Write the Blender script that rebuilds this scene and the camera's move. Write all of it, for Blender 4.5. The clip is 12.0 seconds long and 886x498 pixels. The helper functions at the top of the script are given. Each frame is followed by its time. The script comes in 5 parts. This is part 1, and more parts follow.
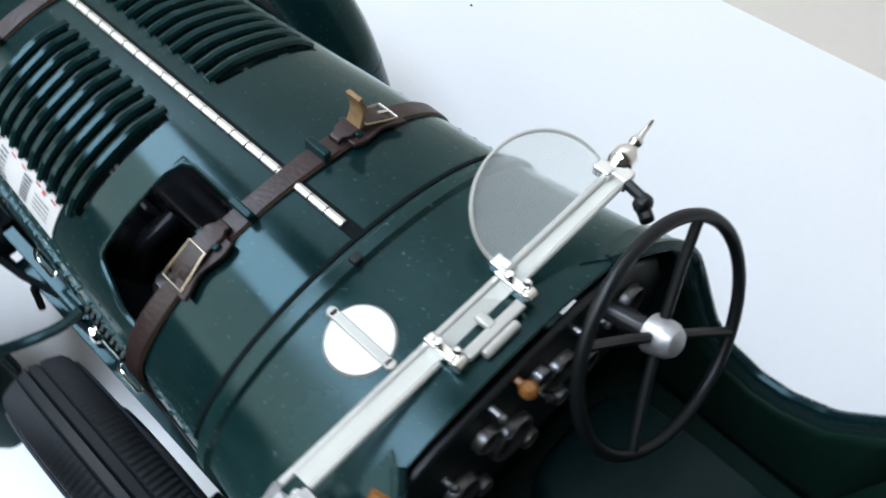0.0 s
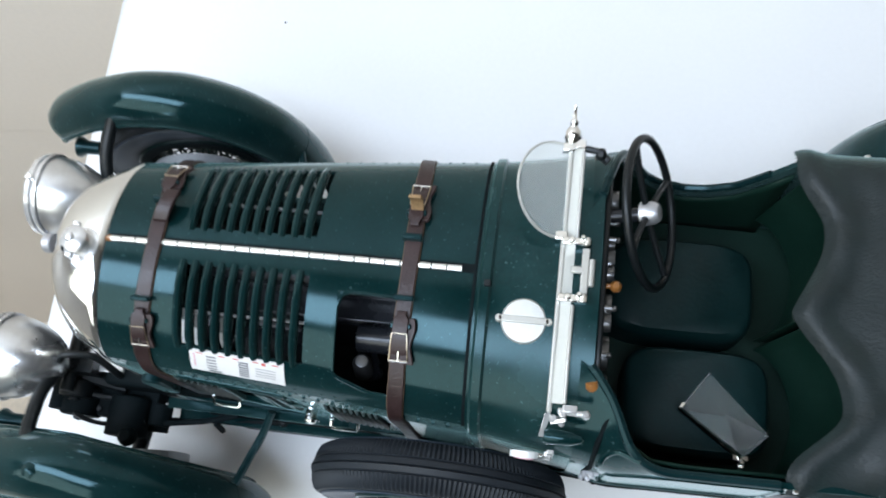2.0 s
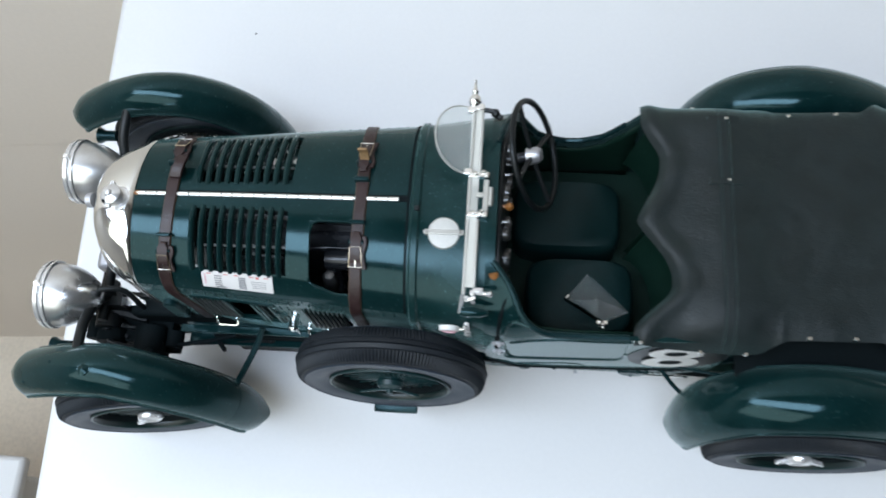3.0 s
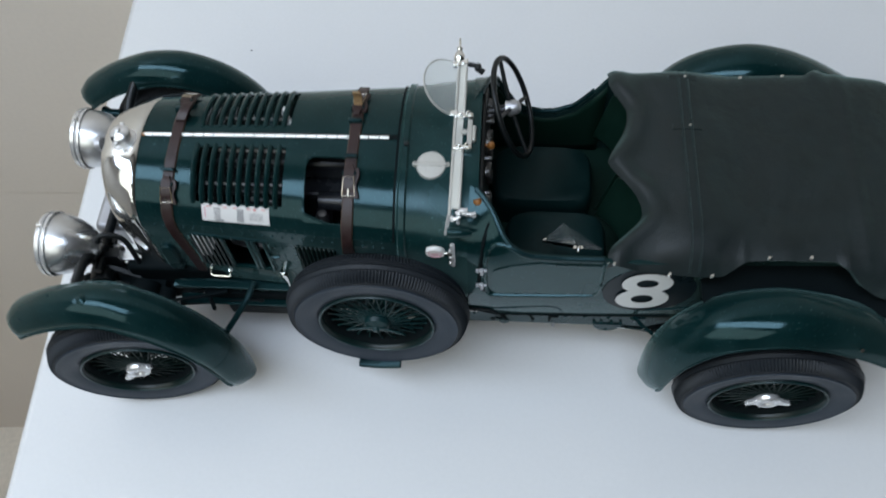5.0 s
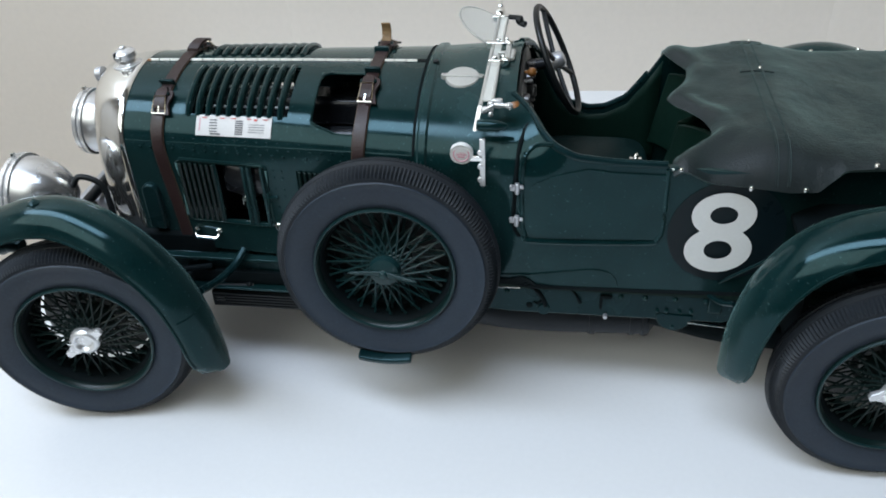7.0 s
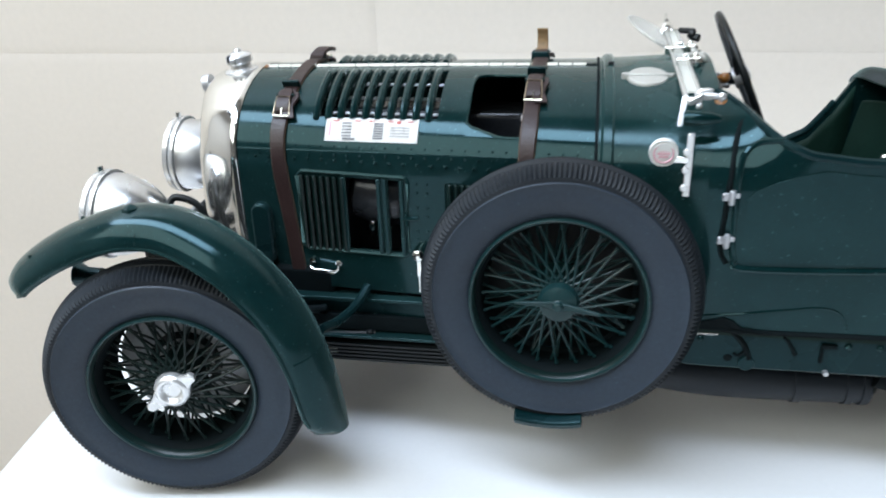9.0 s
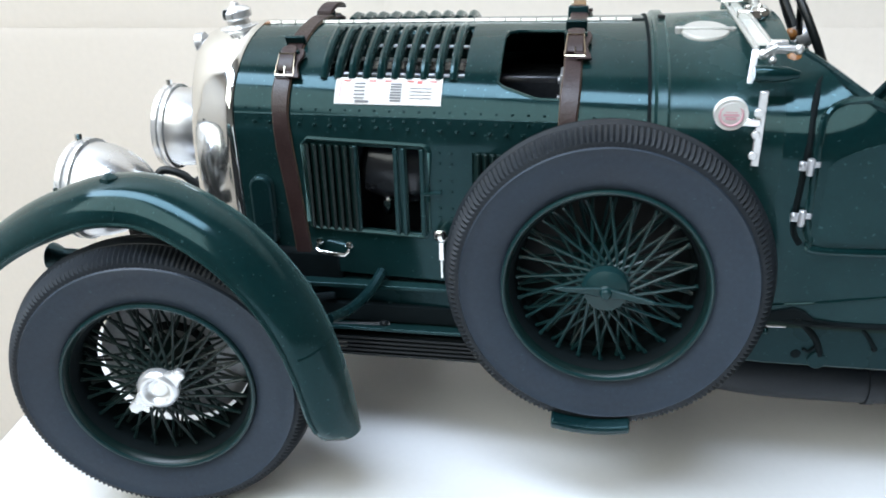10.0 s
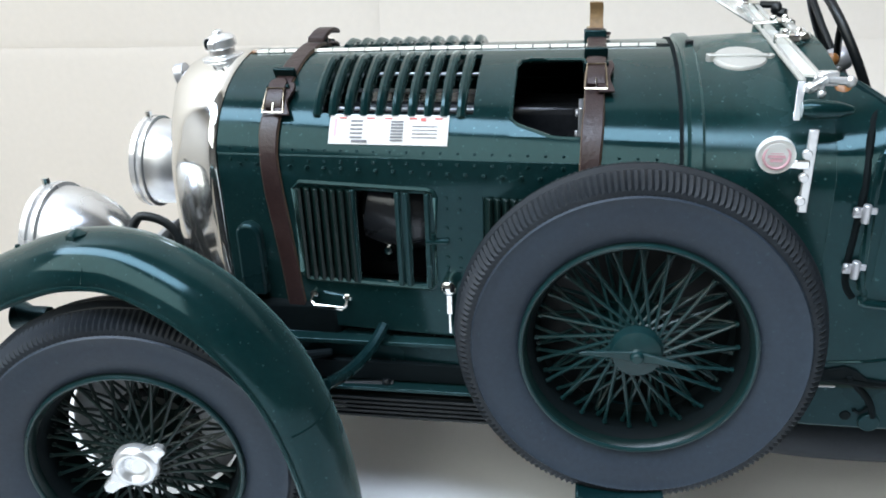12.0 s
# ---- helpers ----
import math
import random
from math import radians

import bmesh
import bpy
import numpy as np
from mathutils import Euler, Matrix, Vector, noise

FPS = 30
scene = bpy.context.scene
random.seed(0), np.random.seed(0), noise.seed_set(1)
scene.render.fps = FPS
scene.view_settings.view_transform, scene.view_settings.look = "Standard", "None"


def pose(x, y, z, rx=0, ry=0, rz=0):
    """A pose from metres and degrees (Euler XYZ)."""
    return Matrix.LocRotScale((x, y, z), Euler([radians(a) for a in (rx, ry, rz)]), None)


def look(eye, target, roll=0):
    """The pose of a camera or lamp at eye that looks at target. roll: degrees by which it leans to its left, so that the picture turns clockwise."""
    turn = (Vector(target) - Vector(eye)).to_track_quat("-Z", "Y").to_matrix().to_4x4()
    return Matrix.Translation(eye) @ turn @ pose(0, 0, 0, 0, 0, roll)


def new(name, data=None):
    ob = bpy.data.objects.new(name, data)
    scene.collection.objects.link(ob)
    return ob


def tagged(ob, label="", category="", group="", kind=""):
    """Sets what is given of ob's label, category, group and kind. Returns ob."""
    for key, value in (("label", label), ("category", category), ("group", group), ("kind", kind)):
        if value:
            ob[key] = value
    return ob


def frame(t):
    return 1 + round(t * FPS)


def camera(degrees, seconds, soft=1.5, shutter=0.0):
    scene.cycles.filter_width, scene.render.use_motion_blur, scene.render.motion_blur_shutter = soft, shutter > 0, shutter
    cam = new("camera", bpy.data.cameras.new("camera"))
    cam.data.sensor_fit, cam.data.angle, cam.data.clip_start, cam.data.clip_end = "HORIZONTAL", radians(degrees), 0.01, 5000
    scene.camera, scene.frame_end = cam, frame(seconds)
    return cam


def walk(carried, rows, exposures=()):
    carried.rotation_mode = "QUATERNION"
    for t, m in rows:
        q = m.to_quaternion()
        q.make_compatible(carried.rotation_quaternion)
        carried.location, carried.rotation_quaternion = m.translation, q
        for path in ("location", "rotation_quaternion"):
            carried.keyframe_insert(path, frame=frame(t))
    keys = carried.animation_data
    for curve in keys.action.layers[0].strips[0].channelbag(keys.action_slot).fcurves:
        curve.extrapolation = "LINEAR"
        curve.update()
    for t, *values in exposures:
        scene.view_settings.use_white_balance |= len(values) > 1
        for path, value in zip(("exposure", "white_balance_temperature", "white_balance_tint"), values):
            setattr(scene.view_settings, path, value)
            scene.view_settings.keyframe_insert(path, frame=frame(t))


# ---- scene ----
# ---- camera ----
S = 0.078  # metres of the scale model for one metre of the car that it copies
cam = camera(54.45, 12.0, soft=1.75, shutter=0.5)
# seconds, eye (car units), yaw, pitch, roll
ROWS = [
    (0, 2.2000, -0.5249, 2.7981, 46.62, -57.65, -3.04),
    (0.5, 1.9471, -0.6576, 2.8178, 39.53, -58.72, -8.03),
    (1, 1.6752, -0.7550, 3.0475, 33.08, -64.48, -13.49),
    (1.5, 1.7171, -0.8253, 3.4433, 25.74, -68.34, -14.48),
    (2, 1.6400, -0.8165, 4.0121, 21.78, -70.29, -15.43),
    (2.5, 1.7456, -1.1274, 4.5005, 18.33, -70.97, -13.95),
    (3, 1.9173, -1.4708, 4.8854, 15.45, -69.80, -12.32),
    (3.2, 2.0036, -1.5872, 5.0038, 15.28, -69.35, -12.46),
    (4.8, 1.8755, -2.2770, 4.9718, 7.68, -63.67, -5.29),
    (5, 1.8856, -2.4560, 4.7442, 7.10, -61.00, -4.27),
    (5.5, 1.8467, -2.6913, 4.2608, 7.10, -55.93, -2.35),
    (6, 1.9907, -2.8992, 3.7391, 8.69, -48.08, -3.21),
    (6.5, 1.9082, -3.2325, 3.2056, 8.78, -41.52, -2.89),
    (7, 1.9836, -3.4289, 2.8825, 9.10, -35.77, -2.52),
    (7.2, 1.9212, -3.4973, 2.7845, 8.92, -34.16, -2.24),
    (8.8, 1.4311, -3.2432, 2.2529, 9.88, -25.84, -1.87),
    (9, 1.3586, -3.1635, 2.1630, 9.87, -25.98, -1.71),
    (9.5, 1.3079, -2.9861, 2.0463, 10.35, -25.99, -1.61),
    (10, 1.2195, -2.8627, 1.9454, 9.79, -26.12, -1.45),
    (10.5, 1.1220, -2.7464, 1.9162, 9.27, -26.13, -1.54),
    (11, 1.0607, -2.6277, 1.8932, 9.40, -26.19, -1.88),
    (11.5, 1.1065, -2.5435, 1.9483, 9.58, -26.05, -2.30),
    (12, 1.1369, -2.5732, 1.9572, 9.41, -25.90, -2.09),
]
EXPOSURES = [(0.0, -0.25), (1.5, -0.10), (2.5, -0.17), (3.2, -0.5), (5.0, -0.85), (6.5, -0.55), (7.2, -0.47), (9.0, 0.05), (11.0, 0.3), (12.0, 0.18)]
walk(cam, [(t, pose(S * x, S * y, S * z, 90 + pitch, 0, yaw) @ pose(0, 0, 0, 0, 0, roll)) for t, x, y, z, yaw, pitch, roll in ROWS], EXPOSURES)
# ---- end of camera ----

# ---- world and light ----
world = bpy.data.worlds.new("daylight")
scene.world = world
world.use_nodes = True
wn, wl = world.node_tree.nodes, world.node_tree.links
sky = wn.new("ShaderNodeTexSky")
sky.sky_type, sky.sun_disc, sky.sun_elevation, sky.sun_rotation = "NISHITA", False, radians(48), radians(200)
wl.new(sky.outputs[0], wn["Background"].inputs[0])
wn["Background"].inputs[1].default_value = 0.08


def window_light(name, at, sx, sy, power, colour):
    lamp = bpy.data.lights.new(name, "AREA")
    lamp.shape, lamp.size, lamp.size_y, lamp.energy, lamp.color = "RECTANGLE", sx, sy, power, colour
    ob = new(name, lamp)
    ob.matrix_world = at
    return ob


# Daylight through one tall window beside the table: blue sky in its upper part, trees and ground in its lower part.
window_light("window_sky_light", pose(-0.50, -0.30, 1.34, 0, 0, -18), 1.8, 0.40, 36.5, (0.68, 0.81, 1.0))
window_light("window_garden_light", look((-0.62, -0.98, 1.14), (0.0, 0.0, 0.1)), 1.8, 0.85, 18.5, (0.90, 0.95, 0.90))

# ---- materials ----


def material(name, base, rough=0.5, metal=0.0, vary=0.12, grain=900.0, broad=45.0, bump=0.0, dust=0.0, transmit=0.0, ior=1.45, rough_vary=0.1, spec=0.5, sheen=0.0, tint=(1.0, 1.0, 1.0)):
    m = bpy.data.materials.new(name)
    m.use_nodes = True
    n, l = m.node_tree.nodes, m.node_tree.links
    b = n["Principled BSDF"]
    b.inputs["Metallic"].default_value = metal
    b.inputs["Specular IOR Level"].default_value = spec
    b.inputs["Specular Tint"].default_value = (*tint, 1)
    b.inputs["Transmission Weight"].default_value = transmit
    b.inputs["IOR"].default_value = ior
    b.inputs["Sheen Weight"].default_value, b.inputs["Sheen Roughness"].default_value = sheen, 0.45
    b.inputs["Sheen Tint"].default_value = (0.55, 0.95, 0.90, 1)
    tc = n.new("ShaderNodeTexCoord")
    fine, wide = n.new("ShaderNodeTexNoise"), n.new("ShaderNodeTexNoise")
    fine.inputs["Scale"].default_value, wide.inputs["Scale"].default_value = grain, broad
    fine.inputs["Detail"].default_value, wide.inputs["Detail"].default_value = 3.0, 5.0
    for t in (fine, wide):
        l.new(tc.outputs["Object"], t.inputs["Vector"])
    both = n.new("ShaderNodeMath")
    both.operation = "ADD"
    l.new(fine.outputs[0], both.inputs[0])
    l.new(wide.outputs[0], both.inputs[1])
    level = n.new("ShaderNodeMapRange")
    level.inputs[1].default_value, level.inputs[2].default_value = 0.6, 1.4
    level.inputs[3].default_value, level.inputs[4].default_value = 1.0 - vary, 1.0 + vary
    l.new(both.outputs[0], level.inputs[0])
    tone = n.new("ShaderNodeVectorMath")
    tone.operation = "SCALE"
    tone.inputs[0].default_value = base
    l.new(level.outputs[0], tone.inputs["Scale"])
    colour = tone.outputs[0]
    rr = n.new("ShaderNodeMapRange")
    rr.inputs[1].default_value, rr.inputs[2].default_value = 0.3, 0.7
    rr.inputs[3].default_value, rr.inputs[4].default_value = max(0.02, rough - rough_vary), min(1.0, rough + rough_vary)
    l.new(wide.outputs[0], rr.inputs[0])
    l.new(rr.outputs[0], b.inputs["Roughness"])
    if dust:
        specks = n.new("ShaderNodeTexNoise")
        specks.inputs["Scale"].default_value, specks.inputs["Detail"].default_value = 1000.0, 3.0
        l.new(tc.outputs["Object"], specks.inputs["Vector"])
        pick = n.new("ShaderNodeMapRange")
        pick.inputs[1].default_value, pick.inputs[2].default_value, pick.inputs[4].default_value = 0.66, 0.74, dust * 1.4
        l.new(specks.outputs[0], pick.inputs[0])
        film = n.new("ShaderNodeMapRange")
        film.inputs[1].default_value, film.inputs[2].default_value, film.inputs[4].default_value = 0.38, 0.72, dust * 0.15
        l.new(wide.outputs[0], film.inputs[0])
        add = n.new("ShaderNodeMath")
        add.operation, add.use_clamp = "ADD", True
        l.new(pick.outputs[0], add.inputs[0])
        l.new(film.outputs[0], add.inputs[1])
        mix = n.new("ShaderNodeMix")
        mix.data_type = "RGBA"
        l.new(add.outputs[0], mix.inputs[0])
        l.new(colour, mix.inputs[6])
        mix.inputs[7].default_value = (0.16, 0.28, 0.29, 1)
        colour = mix.outputs[2]
    l.new(colour, b.inputs["Base Color"])
    if bump:
        bp = n.new("ShaderNodeBump")
        bp.inputs["Strength"].default_value, bp.inputs["Distance"].default_value = bump, 0.0004
        l.new(fine.outputs[0], bp.inputs["Height"])
        l.new(bp.outputs[0], b.inputs["Normal"])
    return m


GREEN = material("racing_green_paint", (0.0008, 0.0118, 0.0124), 0.12, vary=0.25, dust=0.12, broad=60, rough_vary=0.03, spec=0.38, sheen=0.17, tint=(0.56, 0.92, 1.0))
GREEN_SATIN = material("green_plastic", (0.0010, 0.0105, 0.0120), 0.28, vary=0.25, dust=0.08, spec=0.30, sheen=0.08, tint=(0.56, 0.92, 1.0))
INNER = material("cockpit_green", (0.003, 0.016, 0.011), 0.55, spec=0.2, vary=0.25, bump=0.15)
SEAT = material("seat_green_leather", (0.002, 0.012, 0.0120), 0.5, spec=0.2, vary=0.3, bump=0.2, broad=90)
RAD = material("polished_shell_metal", (0.80, 0.80, 0.78), 0.09, metal=0.97, vary=0.04, rough_vary=0.03)
CHROME = material("chrome_plate", (0.86, 0.86, 0.84), 0.07, metal=1.0, vary=0.04, rough_vary=0.04)
NUT = material("bright_plated_plastic", (0.74, 0.74, 0.74), 0.22, metal=0.7, vary=0.06)
SCUTTLE = material("dusty_green_paint", (0.0010, 0.0150, 0.0150), 0.22, vary=0.3, dust=0.20, bump=0.02, spec=0.38, broad=60, sheen=0.22, tint=(0.62, 0.93, 1.0))
SILVER = material("silver_paint", (0.50, 0.50, 0.52), 0.40, metal=0.7, vary=0.07, bump=0.04)
LAMP = material("lamp_bowl_metal", (0.62, 0.62, 0.62), 0.31, metal=0.9, vary=0.06)
CREAM = material("cream_silver_frame", (0.50, 0.49, 0.455), 0.36, metal=0.4, vary=0.07)
DRUM = material("brake_drum_metal", (0.36, 0.37, 0.38), 0.40, metal=0.5, vary=0.2)
# Black tread without the sidewall's dust; shade between ribs also darkens this colour.
TREAD = material("rib_shaded_tread_rubber", (0.0135, 0.0165, 0.0205), 0.55, vary=0.2, bump=0.12, dust=0.04, spec=0.28)
HINGE = material("dull_cream_metal", (0.74, 0.73, 0.68), 0.36, metal=0.6, vary=0.10)
RUBBER = material("tyre_rubber", (0.0225, 0.0320, 0.0460), 0.5, vary=0.2, bump=0.12, dust=0.06, spec=0.3)
SPARE_WIRE = material("green_enamel_wire", (0.0045, 0.0250, 0.0265), 0.34, vary=0.3, spec=0.42)
SPOKE = material("black_green_wire", (0.003, 0.012, 0.011), 0.36, vary=0.2, spec=0.4)
BLACK = material("black_plastic", (0.006, 0.008, 0.009), 0.42, vary=0.25, spec=0.35)
ENGINE = material("engine_dark_metal", (0.018, 0.020, 0.024), 0.24, metal=0.2, vary=0.3)
LEATHER = material("brown_leather", (0.026, 0.013, 0.0125), 0.42, vary=0.35, bump=0.3, grain=1400, broad=160)
LEATHER_RAW = material("tan_leather_edge", (0.085, 0.052, 0.030), 0.7, vary=0.35, bump=0.3)
TAN = material("tan_strap_end", (0.26, 0.16, 0.075), 0.6, vary=0.3, bump=0.3, broad=160)
CLOTH = material("tonneau_cloth", (0.0045, 0.0085, 0.0092), 0.50, vary=0.35, grain=1500, broad=110, bump=0.5, spec=0.42, sheen=0.32)
GLASS = material("clear_glass", (0.95, 0.97, 0.96), 0.04, transmit=0.97, vary=0.02, ior=1.35, rough_vary=0.02)
LENS = material("lamp_glass", (0.95, 0.94, 0.80), 0.08, transmit=1.0, vary=0.02)
WHITE = material("white_decal", (0.72, 0.72, 0.70), 0.42, vary=0.04)
PAPER = material("white_label_paper", (0.66, 0.64, 0.62), 0.6, vary=0.05)
INK = material("label_grey_print", (0.14, 0.14, 0.15), 0.6, vary=0.15)
RED_INK = material("label_red_print", (0.55, 0.10, 0.09), 0.6, vary=0.15)
PINK_INK = material("badge_pink_print", (0.62, 0.36, 0.40), 0.5, vary=0.1)
AMBER = material("amber_plastic", (0.21, 0.085, 0.022), 0.3, vary=0.3, broad=200)
DARK_DISC = material("black_decal", (0.004, 0.010, 0.013), 0.35, vary=0.15, spec=0.25)
DULL = material("dull_dial_metal", (0.16, 0.16, 0.16), 0.35, metal=0.8, vary=0.1)
HAZE = material("hazy_clear_plastic", (0.86, 0.88, 0.86), 0.10, transmit=0.86, vary=0.04, ior=1.3)
PANE = material("milky_edge_glass", (0.70, 0.69, 0.64), 0.22, transmit=0.40, vary=0.05, ior=1.3)
VOID = material("matt_black", (0.003, 0.006, 0.007), 0.75, vary=0.3, spec=0.12)
EXHAUST = material("exhaust_dark_paint", (0.012, 0.016, 0.021), 0.45, vary=0.2, bump=0.1, spec=0.35)
BRASS = material("pale_brass", (0.40, 0.33, 0.24), 0.34, metal=1.0, vary=0.1)
TABLE = material("white_laminate", (0.72, 0.72, 0.72), 0.24, vary=0.02, grain=500, broad=6, bump=0.02, rough_vary=0.015)
TILE = material("beige_wall_tile", (0.80, 0.72, 0.635), 0.36, vary=0.03, grain=300, broad=5, bump=0.02, rough_vary=0.02)
GROUT = material("wall_grout", (0.80, 0.70, 0.60), 0.85, vary=0.06)
# Right and front walls, never in view: darkened so the paint reflects less.
DARK_WALL = material("painted_wall", (0.17, 0.16, 0.145), 0.8, vary=0.04, grain=300, broad=4)
# Ceiling out of view, grey so upward-facing paint mirrors little light.
CEILING = material("toned_down_ceiling", (0.26, 0.25, 0.24), 0.85, vary=0.03, grain=300, broad=4)
# Left wall, out of view: lightened to add bounce and brighten the shell.
PALE_WALL = material("bounce_pale_wall", (0.66, 0.62, 0.57), 0.8, vary=0.04, grain=300, broad=4)
FLOOR = material("tan_wood_floor", (0.70, 0.61, 0.49), 0.5, vary=0.12, grain=200, broad=8)
BOX_WHITE = material("white_painted_metal", (0.66, 0.66, 0.66), 0.45, vary=0.05)

# ---- shape helpers: all in car units ----


class Shape:
    def __init__(self):
        self.v, self.f = [], []

    def add(self, verts, faces):
        k = len(self.v)
        self.v += [tuple(float(c) for c in p) for p in verts]
        self.f += [tuple(int(i) + k for i in face) for face in faces]
        return self

    def loft(self, rings, closed=True, caps=True):
        n, m = len(rings), len(rings[0])
        faces = []
        for i in range(n - 1):
            for j in range(m if closed else m - 1):
                k = (j + 1) % m
                faces.append((i * m + j, i * m + k, (i + 1) * m + k, (i + 1) * m + j))
        if caps:
            faces += [tuple(range(m - 1, -1, -1)), tuple(range((n - 1) * m, n * m))]
        return self.add([p for r in rings for p in r], faces)

    def box(self, c, s, turn=None):
        x, y, z = (0.5 * a for a in s)
        pts = [Vector((i * x, j * y, k * z)) for i in (-1, 1) for j in (-1, 1) for k in (-1, 1)]
        if turn is not None:
            pts = [turn @ p for p in pts]
        pts = [p + Vector(c) for p in pts]
        return self.add(pts, [(0, 1, 3, 2), (4, 6, 7, 5), (0, 4, 5, 1), (2, 3, 7, 6), (0, 2, 6, 4), (1, 5, 7, 3)])

    def lathe(self, profile, origin, axis, n=32, wobble=None, caps=True):
        a = Vector(axis).normalized()
        u = a.orthogonal().normalized()
        w = a.cross(u)
        rings = []
        for k, (d, r) in enumerate(profile):
            ring = []
            for i in range(n):
                t = 2 * math.pi * i / n
                rr = r + (wobble(k, i) if wobble else 0.0)
                ring.append(Vector(origin) + a * d + (u * math.cos(t) + w * math.sin(t)) * rr)
            rings.append(ring)
        return self.loft(rings, True, caps)

    def cyl(self, p, q, r, r2=None, n=14):
        p, q = Vector(p), Vector(q)
        return self.lathe([(0, r), ((q - p).length, r if r2 is None else r2)], p, q - p, n)

    def ball(self, c, r, n=12, squash=(1, 1, 1)):
        rings = []
        for i in range(1, n // 2):
            t = math.pi * i / (n // 2)
            rings.append([Vector(c) + Vector((r * squash[0] * math.sin(t) * math.cos(2 * math.pi * j / n), r * squash[1] * math.sin(t) * math.sin(2 * math.pi * j / n), r * squash[2] * math.cos(t))) for j in range(n)])
        return self.loft(rings[::-1], True, True)

    def tube(self, pts, r, n=8, ring=False, flat=1.0, up=(0, 0, 1)):
        pts = [Vector(p) for p in pts]
        rings = []
        m = len(pts)
        for i, p in enumerate(pts):
            a = pts[(i - 1) % m] if ring or i else p
            b = pts[(i + 1) % m] if ring or i < m - 1 else p
            t = (b - a).normalized()
            s = t.cross(Vector(up))
            s = s.normalized() if s.length > 1e-4 else t.orthogonal().normalized()
            w = s.cross(t).normalized()
            rings.append([p + (s * math.cos(2 * math.pi * j / n) + w * flat * math.sin(2 * math.pi * j / n)) * r for j in range(n)])
        if ring:
            rings.append(rings[0])
        return self.loft(rings, True, not ring)


def part(name, shape, mat, parent=None, label="", bevel=0.0, solid=0.0, smooth=40, at=None, crisp=True):
    """One mesh object, in car units, under its thing or part."""
    mesh = bpy.data.meshes.new(name)
    mesh.from_pydata([(S * x, S * y, S * z) for x, y, z in shape.v], [], shape.f)
    bm = bmesh.new()
    bm.from_mesh(mesh)
    bmesh.ops.remove_doubles(bm, verts=bm.verts, dist=1e-6)
    bmesh.ops.recalc_face_normals(bm, faces=bm.faces)
    bm.to_mesh(mesh)
    bm.free()
    mesh.materials.append(mat)
    mesh.shade_smooth()
    mesh.set_sharp_from_angle(angle=radians(smooth))
    ob = new(name, mesh)
    if parent is not None:
        ob.parent = parent
    if at is not None:
        ob.matrix_basis = at
    if solid:
        m = ob.modifiers.new("thickness", "SOLIDIFY")
        m.thickness, m.offset = solid * S, 0.0
        if crisp:
            m = ob.modifiers.new("crisp_rim", "EDGE_SPLIT")
            m.split_angle, m.use_edge_sharp = radians(75), False
    if bevel:
        m = ob.modifiers.new("bevel", "BEVEL")
        m.width, m.segments, m.limit_method, m.angle_limit = bevel * S, 2, "ANGLE", radians(50)
    if label:
        tagged(ob, label)
    return ob


def share(ob, at, parent):
    """Another object on the same mesh."""
    o = new(ob.name.split(".")[0], ob.data)
    o.parent, o.matrix_basis = parent, at
    return o


def place(x, y, z, rx=0, ry=0, rz=0):
    return pose(S * x, S * y, S * z, rx, ry, rz)


def spread(rows, x):
    """Straight lines between rows of (x, value)."""
    return float(np.interp(x, [r[0] for r in rows], [r[1] for r in rows]))


def smooth_path(pts, n):
    """A smooth curve through points (Catmull-Rom)."""
    pts = [Vector(p) for p in pts]
    q = [2 * pts[0] - pts[1], *pts, 2 * pts[-1] - pts[-2]]
    out = []
    for k in range(n):
        s = k / (n - 1) * (len(pts) - 1)
        i = min(int(s), len(pts) - 2)
        t = s - i
        a, b, c, d = q[i : i + 4]
        out.append(0.5 * (2 * b + (c - a) * t + (2 * a - 5 * b + 4 * c - d) * t * t + (3 * b - a - 3 * c + d) * t**3))
    return out


# ---- the room ----
BACK, DOWN, WALL_TURN = 2.51, -11.5, 2.95


def slab(name, c, s, mat, label="", kind="structure"):
    ob = part(name, Shape().box(c, s), mat)
    return tagged(ob, label, kind=kind)


wall_back = slab("wall_back", (3, BACK + 0.62, 5), (60, 1.0, 33.2), GROUT, "beige tiled wall with pale grout behind the table")
wall_back.matrix_basis = place(0, 0, 0, 0, 0, WALL_TURN)
# Three unseen walls; their tones set what the car reflects.
slab("wall_left", (-25.5, -12, 5), (1, 33.4, 33.2), PALE_WALL, "unseen pale beige wall, lightened for bounce and reflections")
slab("wall_right", (31.5, -12, 5), (1, 33.4, 33.2), DARK_WALL, "unseen wall, darkened to keep reflections on the car dark")
slab("wall_front", (3, -29.2, 5), (56, 1, 33.2), DARK_WALL, "unseen wall, darkened to keep reflections on the car dark")
slab("floor", (3, -12.5, DOWN - 0.25), (58, 36, 0.5), FLOOR, "tan wooden floor under the table")
# Added overhead, unseen; its grey holds down reflections on the bonnet.
slab("ceiling", (3, -12.5, 21.8), (58, 36, 0.4), CEILING, "unseen ceiling, greyed to darken reflections from above")

# table top, its left edge a little out of line with the car
LIFT, SLOPE = -0.012, 0.55


def on_table(x):
    return LIFT + x * math.tan(radians(SLOPE))


